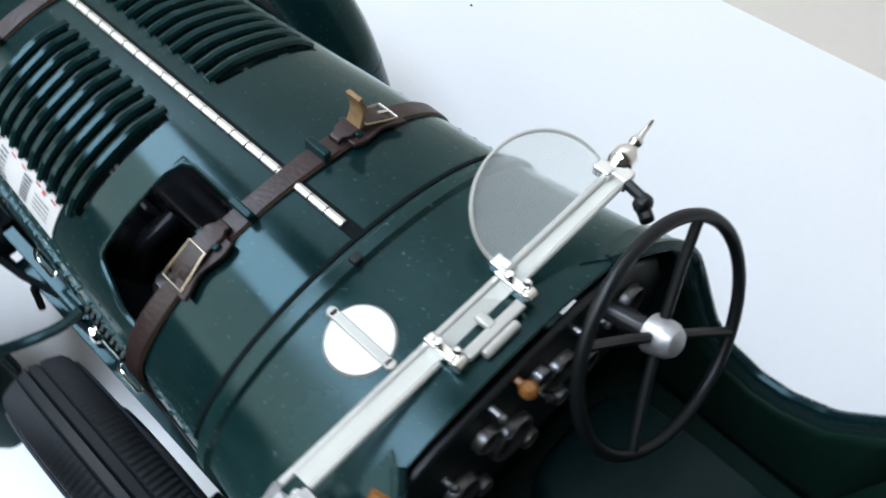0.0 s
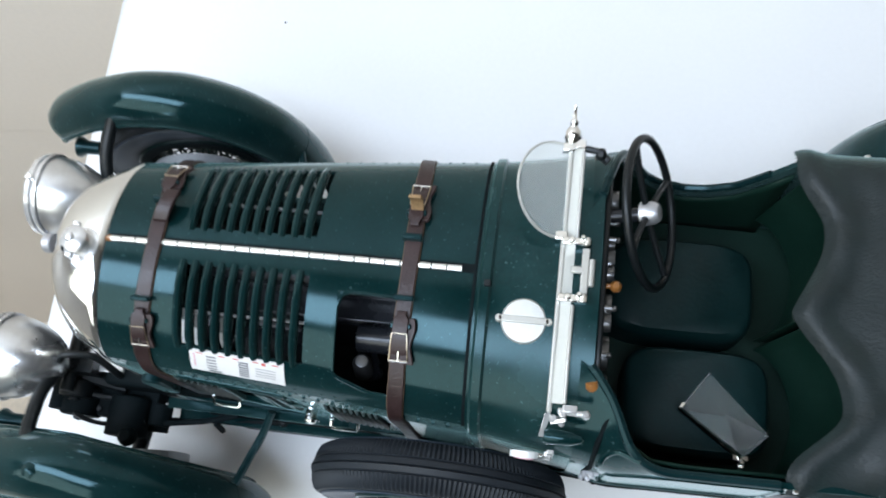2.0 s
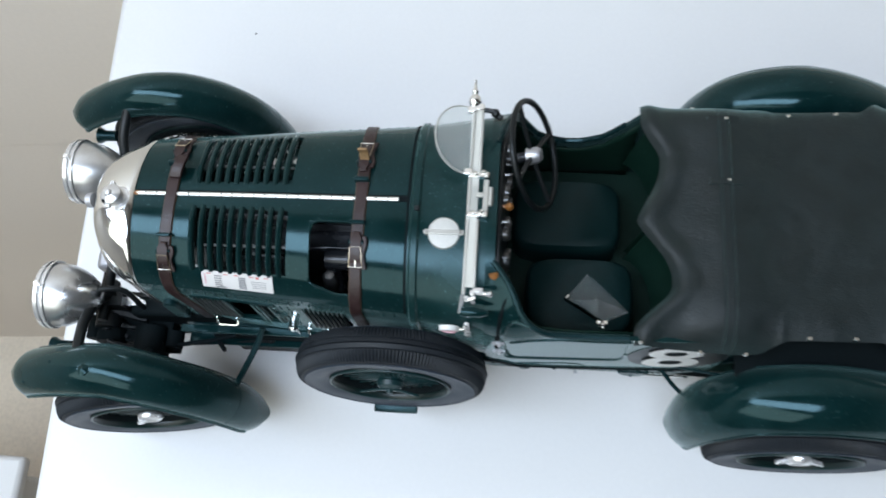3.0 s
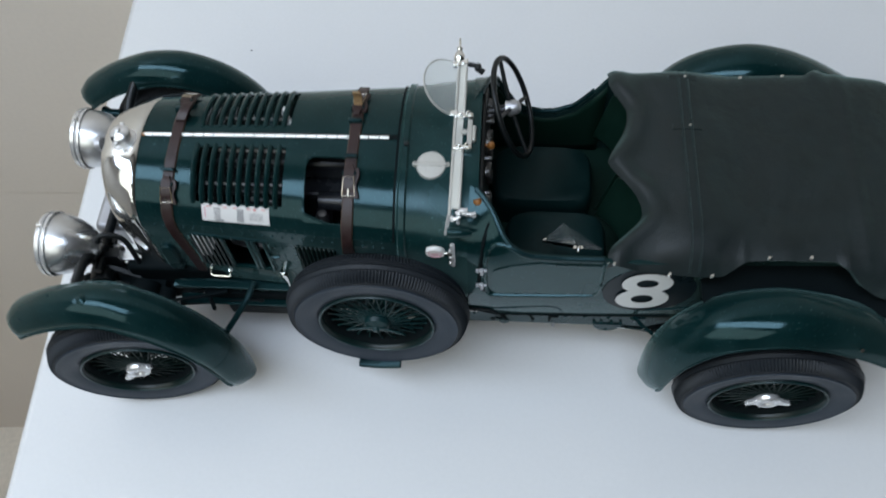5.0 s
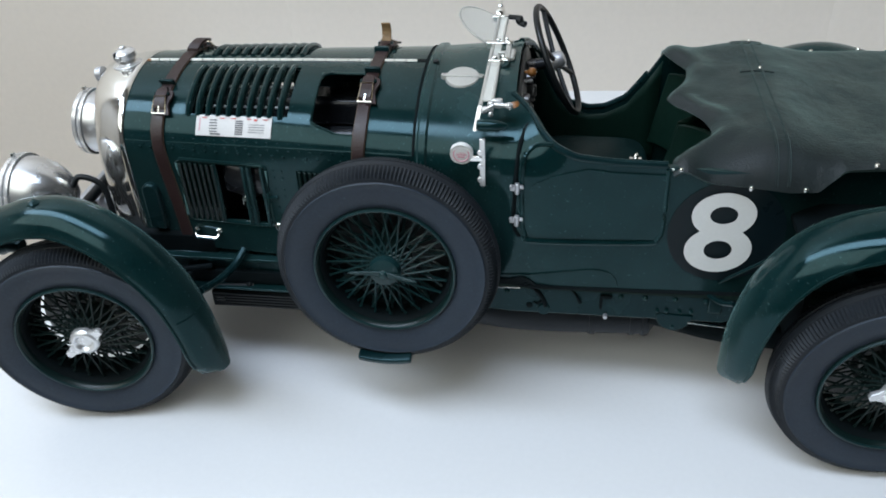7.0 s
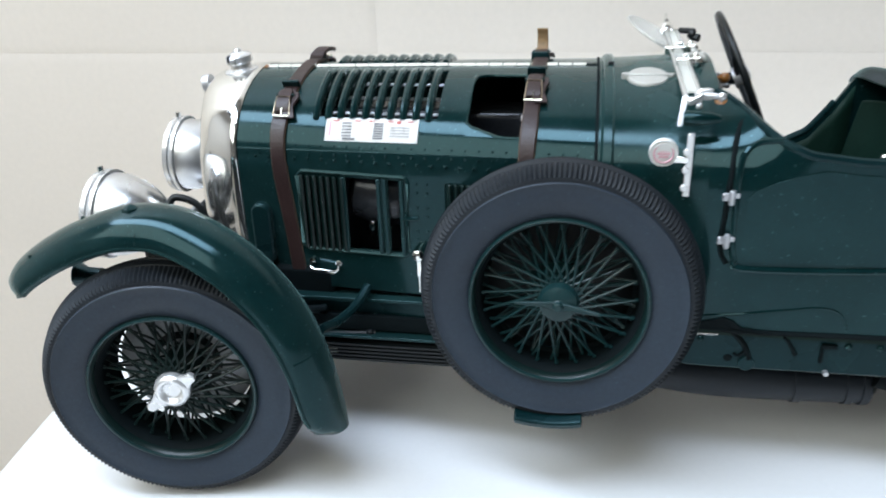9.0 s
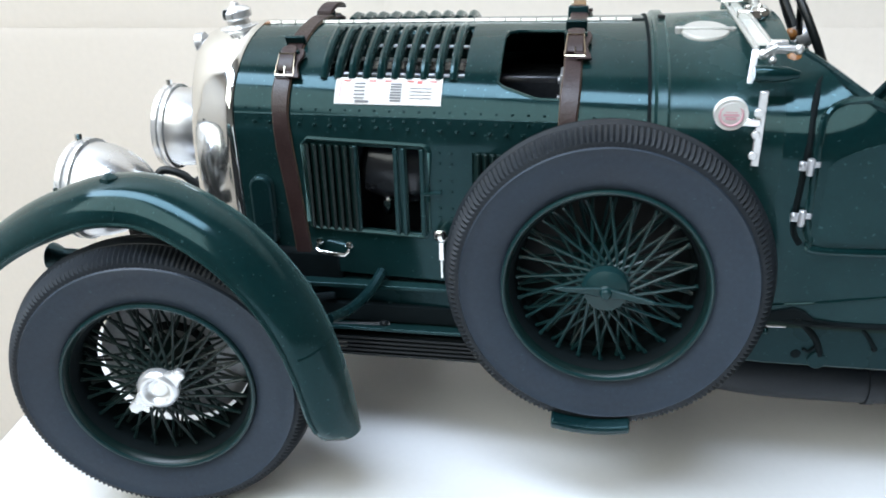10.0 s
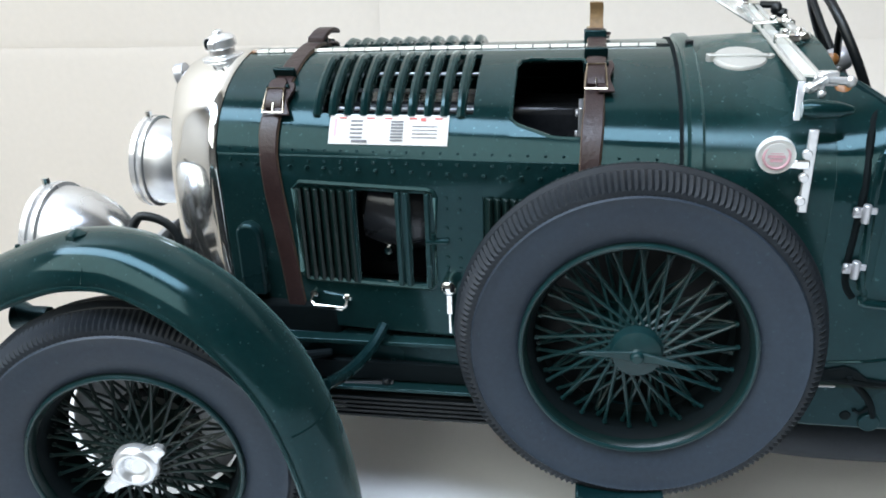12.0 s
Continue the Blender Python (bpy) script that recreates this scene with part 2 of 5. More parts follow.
table = tagged(new("table"), "white laminate table top with rounded edges", "table")
table.matrix_basis = place(0, 0, LIFT, 0, -SLOPE, 0)
top = Shape()
outline = [(-0.866 + 0.045 * 5.6, -5.6), (9.5, -5.6), (9.5, 3.065), (-0.866 - 0.045 * 2.52, 2.525)]
top.add([(x, y, z) for z in (-0.32, 0.0) for x, y in outline], [(3, 2, 1, 0), (4, 5, 6, 7), (0, 1, 5, 4), (1, 2, 6, 5), (2, 3, 7, 6), (3, 0, 4, 7)])
part("tabletop", top, TABLE, table, bevel=0.05)
for x, y in ((-0.3, -5.2), (9.1, -5.2), (-0.6, 2.1), (9.1, 2.1)):
    part("leg", Shape().box((x, y, (DOWN - 0.32) / 2), (0.5, 0.5, -DOWN - 0.32)), TABLE, table, bevel=0.03)

# white low cabinet on the floor beside the table
cabinet = tagged(new("cabinet"), "white low metal cabinet standing on the floor", "cabinet")
part("body", Shape().box((-6.4, -2.6, (DOWN - 5.6) / 2), (4.6, 3.4, -5.6 - DOWN)), BOX_WHITE, cabinet, bevel=0.08)
part("top", Shape().box((-6.4, -2.55, -5.5), (4.8, 3.7, 0.2)), BOX_WHITE, cabinet, bevel=0.06)

# a crumb on the table top, behind the car
crumb = tagged(new("crumb"), "tiny dark crumb lying on the white table", "crumb")
part("grain", Shape().ball((0.064, 1.76, on_table(0.064) + 0.003), 0.008, 8, (1.0, 0.7, 0.55)), ENGINE, crumb)

# ---- the model car ----
car = tagged(new("model_car"), "dark green vintage open racing car scale model with white number eight", "model car")


def zt(x):
    return spread([(0.1, 1.345), (0.8, 1.36), (1.42, 1.37), (1.8, 1.39)], x)


def hw(x):
    return spread([(-0.1, 0.355), (0.13, 0.375), (1.42, 0.475), (1.8, 0.53)], x)


ZB = 0.62


def skin(x, s, lift=0.0):
    """A point of the bonnet's section at x. s runs from -1 (near bottom) over 0 (crown) to 1 (far bottom); the shoulder lies round 0.5."""
    h, top = hw(x) + lift, zt(x) + lift
    b = 0.25 + lift
    side = -1 if s < 0 else 1
    a = abs(s)
    if a < 0.7:
        t = a / 0.7 * math.pi / 2
        y, z = h * math.sin(t), top - b * (1 - math.cos(t))
    else:
        y, z = h, top - b - (top - b - ZB) * (a - 0.7) / 0.3
    return Vector((x, side * y, z))


SEAM = 0.60
LOUVRES = [0.425 + 0.0455 * i for i in range(10)]
SLOT = (0.008, 0.0285)

# upper bonnet: real slots beside each louvre, and the cut-out over the engine on the near side
xs = sorted({0.13, 0.2, 0.3, *(x + d for x in LOUVRES for d in SLOT), 0.93, 0.965, 1.0, 1.08, 1.185, 1.3, 1.41})
ss = sorted({*(-SEAM + 0.03 * i for i in range(41)), -0.50, -0.41, -0.07, 0.07, 0.41, -0.11})
ss = [s for s in ss if s <= SEAM]
slots = {(round(x + SLOT[0], 4)) for x in LOUVRES}


def upper_bonnet():
    sh = Shape()
    m = len(ss)
    verts = [skin(x, s) for x in xs for s in ss]
    faces = []
    for i in range(len(xs) - 1):
        for j in range(m - 1):
            mid = (ss[j] + ss[j + 1]) / 2
            if round(xs[i], 4) in slots and 0.07 < abs(mid) < 0.41:
                continue
            if 0.96 < (xs[i] + xs[i + 1]) / 2 < 1.185 and -0.50 < mid < -0.11:
                continue
            faces.append((i * m + j, i * m + j + 1, (i + 1) * m + j + 1, (i + 1) * m + j))
    return sh.add(verts, faces)


bonnet = part("bonnet", upper_bonnet(), GREEN, car, "glossy dark green louvred bonnet, dusty", solid=0.012, smooth=50)
for side in (-1, 1):
    for x in LOUVRES:
        pts = [skin(x - 0.004, side * (0.06 + 0.36 * k / 14), 0.004 + 0.014 * min(1, 5 * min(k, 14 - k) / 14)) for k in range(15)]
        part("louvre", Shape().tube(pts, 0.0128, 8, up=(1, 0, 0)), GREEN, bonnet)
# raised lip of the cut-out
lip = [skin(x, s, 0.003) for x, s in ((1.145, -0.11), (1.005, -0.11), (0.977, -0.126), (0.965, -0.165), (0.965, -0.2), (0.965, -0.3), (0.965, -0.38), (0.965, -0.425), (0.985, -0.448), (1.075, -0.495), (1.10, -0.50), (1.145, -0.50), (1.173, -0.484), (1.185, -0.445), (1.185, -0.3), (1.185, -0.165), (1.173, -0.126))]
part("opening_lip", Shape().tube(lip, 0.006, 6, ring=True), GREEN, bonnet)
fill = Shape().add([skin(0.965, -0.435), skin(1.09, -0.50), skin(0.965, -0.50)], [(0, 1, 2)])
part("opening_corner", fill, GREEN, bonnet, solid=0.012)
for xc, sc_, ex, es in ((0.965, -0.11, 1, -1), (1.185, -0.11, -1, -1), (1.185, -0.50, -1, 1)):
    arc_ = [(xc + ex * 0.040 * (1 - math.sin(radians(a_))), sc_ + es * 0.055 * (1 - math.cos(radians(a_)))) for a_ in range(0, 91, 15)]
    part("opening_corner", Shape().add([skin(xc, sc_)] + [skin(a_, b_) for a_, b_ in arc_], [(0, k + 1, k + 2) for k in range(6)]), GREEN, bonnet, solid=0.012, crisp=False)
# centre hinge with its knuckles
for k in range(24):
    x = 0.137 + k * 0.0511
    part("hinge_knuckle", Shape().cyl((x, 0, zt(x) + 0.004), (x + 0.0465, 0, zt(x + 0.05) + 0.004), 0.0112, n=8), HINGE, bonnet)
part("hinge_tip", Shape().ball((0.140, 0, zt(0.14) + 0.006), 0.013, 10, (1.2, 1.0, 0.8)), AMBER, bonnet)
part("hinge_gap", Shape().loft([[Vector((x, y, zt(x) + h)) for y, h in ((-0.012, 0.0), (0.019, 0.0), (0.019, 0.0075), (-0.012, 0.0075))] for x in (0.14, 0.8, 1.40)]), VOID, bonnet)
# seam bead and rivets along both edges of the bonnet's top
for side in (-1, 1):
    part("seam_bead", Shape().tube([skin(x, side * SEAM, 0.004) for x in (0.13, 0.5, 0.9, 1.41)], 0.0028, 6), GREEN, bonnet)
    rv = Shape()
    for k in range(26):
        x = 0.17 + k * 0.047
        for s in (0.575, 0.625):
            rv.ball(skin(x, side * s, 0.002), 0.0075, 6)
    tagged(part("rivets", rv, GREEN, bonnet), kind="stuff")

# near and far side panels of the bonnet, with louvred openings
for side in (-1, 1):
    holes = [(0.355, 0.522), (0.53, 0.648), (0.692, 0.732), (0.90, 1.10)]
    xe = sorted({0.13, 0.25, 0.78, 0.85, 1.2, 1.41, *(v for h in holes for v in h)})
    ze = [ZB, 0.70, 0.785, 1.065, 1.095]
    sh = Shape()
    grid = []
    for x in xe:
        for z in ze:
            grid.append((x, side * hw(x), z))
        p = skin(x, side * SEAM)
        grid.append((x, p.y, p.z))
    m, faces = len(ze) + 1, []
    for i in range(len(xe) - 1):
        for j in range(m - 1):
            if j == 2 and any(a - 1e-6 <= xe[i] and xe[i + 1] <= b + 1e-6 for a, b in holes):
                continue
            faces.append((i * m + j, i * m + j + 1, (i + 1) * m + j + 1, (i + 1) * m + j))
    sh.add(grid, faces)
    panel = part("bonnet_side", sh, GREEN, car, "glossy dark green riveted bonnet side with open vents", solid=0.014, bevel=0.0035, crisp=False)
    panel.modifiers["bevel"].harden_normals = True
    for k in range(7):
        x = 0.364 + 0.0250 * k
        y = side * (hw(x) + 0.006)
        part("vent_slat", Shape().box((x, y, 0.925), (0.013, 0.038, 0.285), Euler((0, 0, side * radians(-35))).to_matrix()), SPOKE, panel, bevel=0.003)
    for x in (0.528, 0.658, 0.682, 0.742):
        part("vent_bar", Shape().box((x, side * (hw(x) + 0.008), 0.925), (0.015, 0.022, 0.29)), GREEN, panel, bevel=0.004)
    for k in range(9):
        x = 0.91 + 0.0225 * k
        part("vent_slat", Shape().box((x, side * (hw(x) + 0.006), 0.925), (0.012, 0.038, 0.285), Euler((0, 0, side * radians(-35))).to_matrix()), SPOKE, panel, bevel=0.003)
    frame_pts = [(0.375, 1.084), (0.745, 1.080), (0.759, 1.074), (0.765, 1.060), (0.759, 0.795), (0.753, 0.781), (0.740, 0.776), (0.375, 0.780), (0.355, 0.800), (0.355, 1.064)]
    part("vent_frame", Shape().tube([(x, side * (hw(x) + 0.008), z) for x, z in frame_pts], 0.008, 6, ring=True), GREEN, panel)
    rv = Shape()
    for k in range(24):
        x = 0.2 + k * 0.05
        rv.ball((x, side * (hw(x) + 0.004), 1.128), 0.007, 6)
    for k in range(7):
        for x in (0.795, 0.832):
            rv.ball((x, side * (hw(x) + 0.006), 0.79 + 0.045 * k + 0.012 * (k % 2)), 0.007, 6)
    tagged(part("rivets", rv, GREEN, panel), kind="stuff")
    ylev = side * (hw(0.77) + 0.012)
    part("vent_lever", Shape().tube([(0.735, ylev, 0.925), (0.80, ylev, 0.928)], 0.008, 8).tube([(0.757, ylev, 0.90), (0.757, ylev, 0.95)], 0.007, 8), GREEN, panel)
    # chrome lifting handle and the catch beside it
    for xm in (0.4355, 0.9150):
        y = side * hw(xm)
        h = Shape().tube([(xm + a, y + side * b, c) for a, b, c in ((-0.050, 0.004, 0.730), (-0.051, 0.036, 0.718), (-0.043, 0.044, 0.707), (0.042, 0.044, 0.700), (0.051, 0.036, 0.708), (0.050, 0.004, 0.722))], 0.0066, 8)
        for a, b in ((-0.050, 0.730), (0.050, 0.722)):
            h.cyl((xm + a, y, b), (xm + a, y + side * 0.014, b), 0.012).ball((xm + a, y + side * 0.012, b), 0.012, 8)
        part("bonnet_handle", h, CHROME, panel, "chrome handle")
    y = side * hw(0.8)
    c = Shape().cyl((0.80, y, 0.80), (0.80, y + side * 0.04, 0.80), 0.022).ball((0.80, y + side * 0.042, 0.80), 0.025, 12, (1, 0.7, 1)).box((0.80, y + side * 0.03, 0.755), (0.018, 0.014, 0.09)).box((0.80, y + side * 0.03, 0.69), (0.010, 0.010, 0.09))
    part("bonnet_catch", c, CHROME, panel, "chrome catch", bevel=0.003)
    g = Shape()
    out = [(0.205 + 0.038 * math.cos(t), 0.915 + 0.038 * math.sin(t)) for t in [math.pi * k / 10 for k in range(11)]] + [(0.167, 0.72), (0.243, 0.72)]
    y = side * hw(0.2)
    g.loft([[(a, y + side * d, b) for a, b in out] for d in (0.0, 0.04)], True, True)
    part("spring_stop", g, GREEN_SATIN, panel, bevel=0.01)

# paper label stuck on the bonnet's near shoulder
lab = Shape()
cols, rows_ = 8, 5
gridpts = [skin(0.464 + 0.336 * i / cols, -(0.415 + 0.130 * j / rows_), 0.009) for i in range(cols + 1) for j in range(rows_ + 1)]
lab.add(gridpts, [(i * 6 + j, i * 6 + j + 1, (i + 1) * 6 + j + 1, (i + 1) * 6 + j) for i in range(cols) for j in range(rows_)])
label = part("paper_label", lab, PAPER, car, "white paper label with small grey and red print", solid=0.003)


def print_bar(x0, x1, s0, s1, mat):
    n = 3
    pts = [skin(x0 + (x1 - x0) * i / n, -(0.415 + (s - 0.512) * 1.10), 0.0125) for i in range(n + 1) for s in (s0, s1)]
    part("print_bar", Shape().add(pts, [(2 * i, 2 * i + 1, 2 * i + 3, 2 * i + 2) for i in range(n)]), mat, label)


for k in range(5):
    print_bar(0.525, 0.56, 0.535 + 0.016 * k, 0.541 + 0.016 * k, INK)
for k in range(7):
    print_bar(0.64, 0.675, 0.536 + 0.012 * k, 0.543 + 0.012 * k, INK)
for x in (0.49, 0.57, 0.62, 0.69, 0.76):
    print_bar(x, x + 0.022, 0.524, 0.529, RED_INK)
print_bar(0.722, 0.737, 0.524, 0.536, RED_INK)
for k in range(4):
    print_bar(0.70, 0.77, 0.555 + 0.014 * k, 0.558 + 0.014 * k, INK)
print_bar(0.478, 0.484, 0.53, 0.60, PINK_INK)
print_bar(0.53, 0.575, 0.612, 0.622, INK)

# ---- engine seen through the openings ----
engine = part("engine", Shape().box((0.75, 0, 0.86), (1.05, 0.30, 0.42)), ENGINE, car, "dark metal engine inside the bonnet", bevel=0.02)
part("rocker_cover", Shape().box((0.75, 0.02, 1.14), (1.0, 0.16, 0.14)), ENGINE, engine, bevel=0.03)
for k in range(4):
    x = 0.42 + 0.2 * k
    part("intake_pipe", Shape().tube([(x, -0.14, 1.02), (x, -0.24, 1.0), (x + 0.02, -0.30, 0.93)], 0.035, 10), ENGINE, engine)
part("air_vessel", Shape().lathe([(0, 0.06), (0.03, 0.11), (0.16, 0.13), (0.26, 0.10), (0.30, 0.04)], (0.52, -0.27, 0.98), (1, 0, -0.15), 24), ENGINE, engine)
part("magneto", Shape().cyl((1.0, -0.2, 1.10), (1.12, -0.2, 1.10), 0.05).cyl((1.12, -0.2, 1.10), (1.15, -0.2, 1.10), 0.03), ENGINE, engine)
part("rocker_bolt", Shape().cyl((1.165, -0.07, 1.20), (1.165, -0.07, 1.225), 0.014, n=10).ball((1.165, -0.07, 1.228), 0.012), SILVER, engine)
part("pale_casting", Shape().lathe([(0, 0.0), (0.0, 0.034), (0.10, 0.034), (0.13, 0.022), (0.135, 0.0)], (1.015, -0.30, 1.0), (0.1, 0.1, 1), 18), DULL, engine)
part("carburettor", Shape().cyl((0.60, -0.30, 0.80), (0.60, -0.30, 0.88), 0.022).cyl((0.60, -0.33, 0.84), (0.60, -0.27, 0.84), 0.012).ball((0.63, -0.31, 0.87), 0.015), CHROME, engine)
part("linkage", Shape().box((1.150, -0.17, 1.17), (0.012, 0.10, 0.16)).cyl((1.143, -0.15, 1.215), (1.135, -0.15, 1.215), 0.012, n=8).cyl((1.143, -0.19, 1.165), (1.135, -0.19, 1.165), 0.012, n=8), SILVER, engine, "silver plate with two bolts", bevel=0.003)
part("pale_cover", Shape().box((0.690, -0.17, 1.02), (0.15, 0.012, 0.13), Euler((0.3, 0.25, 0)).to_matrix()), SILVER, engine, "pale silver cover behind the vent", bevel=0.006)
part("bulkhead", Shape().box((1.45, 0, 0.92), (0.02, 0.76, 0.60)), BLACK, engine)
for k in range(3):
    part("cross_rod", Shape().cyl((0.45, -0.2 + 0.2 * k, 1.235), (0.88, -0.2 + 0.2 * k, 1.235), 0.006, n=6), SILVER, engine)

# ---- leather straps over the bonnet ----


def strap(course, near, far, name_label):
    """A strap round the bonnet; its course gives x from the crown (0) to the lower edge (1)."""
    n, half = 60, 0.0265
    rings = []
    for k in range(n + 1):
        s = -1.10 + 2.20 * k / n
        x = spread(course, abs(s)) + 0.003 * math.sin(7 * s + 1)
        a, b = skin(x, s, 0.006 + 0.003 * math.sin(9 * s)), skin(x, s, 0.019 + 0.003 * math.sin(9 * s))
        w = half * (1 + 0.04 * math.sin(23 * s))
        dx = Vector((w, 0, 0))
        rings.append([a - dx, a + dx, b + dx * 0.94, b - dx * 0.94])
    st = part("bonnet_strap", Shape().loft(rings), LEATHER, car, name_label, bevel=0.002)
    # worn pale edges
    for e in (-1, 1):
        part("worn_edge", Shape().tube([(r[1 if e > 0 else 0] + r[2 if e > 0 else 3]) * 0.5 for r in rings], 0.0026, 5), LEATHER_RAW, st)
    for side in (-1, 1):
        sb = near if side < 0 else far
        x0 = spread(course, sb - 0.07)
        # second layer, tucked through two keepers
        rr = []
        for k in range(13):
            s = side * (sb - 0.15 + 0.14 * k / 12)
            up = 0.024 + 0.012 * math.sin(math.pi * k / 12) ** 0.7
            a, b = skin(x0, s, up - 0.006), skin(x0, s, up + 0.008)
            dx = Vector((0.026 * (1 if k > 1 else 0.6), 0, 0))
            rr.append([a - dx, a + dx, b + dx * 0.93, b - dx * 0.93])
        part("strap_tongue", Shape().loft(rr), LEATHER, st, bevel=0.002)
        for s, w in ((sb - 0.19, 0.033), (sb - 0.105, 0.034)):
            q = []
            for d in (-0.009, 0.009):
                c = skin(x0, side * (s + d), 0.018)
                nrm = (skin(x0, side * s, 0.05) - skin(x0, side * s, 0.0)).normalized()
                q.append([c + Vector((a * w, 0, 0)) + nrm * b for a, b in ((-1, -0.012), (1, -0.012), (1, 0.022), (-1, 0.022))])
            part("strap_keeper", Shape().loft(q), GREEN_SATIN, st, "dark green strap loop", bevel=0.004)
        # long wire buckle: slim sides, bright lower bar and prong
        c0, c1 = skin(x0, side * (sb - 0.085), 0.046), skin(x0, side * (sb + 0.010), 0.031)
        d0, d1 = Vector((0.024, 0, 0)), Vector((0.030, 0, 0))
        bk = part("buckle", Shape().tube([c1 - d1, c0 - d0, c0 + d0, c1 + d1], 0.0026, 6), BRASS, st)
        part("buckle_bar", Shape().tube([c1 - d1, c1 + d1], 0.0036, 6).tube([c1, c1 + (c0 - c1) * 0.35 + Vector((0, 0, 0.004))], 0.0030, 6), CHROME, bk)
        # loose end of the strap tucked beside it
        rr = []
        for k in range(9):
            q = side * (sb - 0.13 + 0.15 * k / 8)
            a, b = skin(x0 + 0.022 + 0.006 * math.sin(k), q, 0.020), skin(x0 + 0.022 + 0.006 * math.sin(k), q, 0.030)
            dx = Vector((0.022, 0, 0))
            rr.append([a - dx, a + dx, b + dx * 0.93, b - dx * 0.93])
        part("strap_tail", Shape().loft(rr), LEATHER, st, bevel=0.002)
    return st


front_strap = strap([(0.0, 0.305), (0.25, 0.300), (0.5, 0.290), (0.72, 0.292), (0.9, 0.318), (1.1, 0.345)], 0.41, 0.36, "dark brown leather bonnet strap with wire buckles")
rear_strap = strap([(0.0, 1.188), (0.4, 1.186), (0.7, 1.172), (1.1, 1.165)], 0.30, 0.27, "dark brown leather bonnet strap with wire buckles")
# the loose tongue standing up on the rear strap
tip = smooth_path([(1.19, 0.175, 1.375), (1.19, 0.195, 1.41), (1.19, 0.20, 1.435), (1.188, 0.195, 1.465)], 10)
rr = [[p + Vector((-0.021, 0, 0)), p + Vector((0.021, 0, 0)), p + Vector((0.020, 0.012, 0)), p + Vector((-0.020, 0.012, 0))] for p in tip]
part("strap_end", Shape().loft(rr), TAN, rear_strap, "tan strap end standing up", bevel=0.002)
tip = smooth_path([(0.315, 0.07, 1.368), (0.325, 0.10, 1.384), (0.335, 0.14, 1.388), (0.340, 0.18, 1.374)], 10)
rr = [[p + Vector((-0.027, 0, 0)), p + Vector((0.027, 0, 0)), p + Vector((0.025, 0.004, 0.013)), p + Vector((-0.025, 0.004, 0.013))] for p in tip]
part("strap_end", Shape().loft(rr), LEATHER, front_strap, bevel=0.002)

# ---- radiator ----


def shell_ring(x, grow=0.0):
    """Outline of the radiator shell: flat crown, round shoulders, narrower towards the front."""
    pts = []
    fore = max(0.0, (0.126 - x) / 0.226)
    for k in range(65):
        p = skin(0.126, -1 + 2 * k / 64, grow)
        y = p.y * (1 - 0.25 * fore**1.15)
        z = p.z if p.z > ZB + 0.01 else 0.56
        side_on = min(1.0, abs(p.y) / 0.36)
        bow = (0.062 * side_on**3 - 0.030 * math.tanh((1.20 - z) / 0.12)) * fore
        drop = 0.015 * fore**2.5 * (1 + math.tanh((z - 1.1) / 0.15))
        pts.append(Vector((x + bow, y, z - drop)))
    return pts


rs = Shape()
shell_rows = [(-0.092, -0.034), (-0.102, -0.020), (-0.098, -0.008), (-0.085, 0.0), (-0.062, 0.004), (-0.03, 0.005), (0.01, 0.005), (0.05, 0.005), (0.09, 0.005), (0.126, 0.005)]
rs.loft([shell_ring(a, b) for a, b in shell_rows], False, False)
radiator = part("radiator_shell", rs, RAD, car, "polished chrome radiator shell", solid=0.010, smooth=75, crisp=False)
part("radiator_core", Shape().loft([shell_ring(-0.082, -0.034), shell_ring(-0.072, -0.034)], True, True), BLACK, radiator, "black radiator grille")
capz = 1.340
rc = Shape().lathe([(0, 0.066), (0.010, 0.066), (0.014, 0.042), (0.035, 0.040), (0.037, 0.050), (0.062, 0.050), (0.070, 0.042), (0.078, 0.018), (0.088, 0.014), (0.092, 0.0)], (0.045, -0.03, capz), (-0.12, 0, 1), 24)
rc.box((0.035, -0.03, capz + 0.05), (0.022, 0.13, 0.022))
part("radiator_cap", rc, NUT, radiator, "chrome filler cap with wings", bevel=0.003)
part("cap_slot", Shape().ball((0.016, -0.066, capz + 0.052), 0.017, 10, (0.8, 0.6, 1.2)), VOID, radiator)
part("shell_badge", Shape().cyl((-0.09, -0.02, 1.29), (-0.118, -0.02, 1.285), 0.035, n=18), SILVER, radiator)


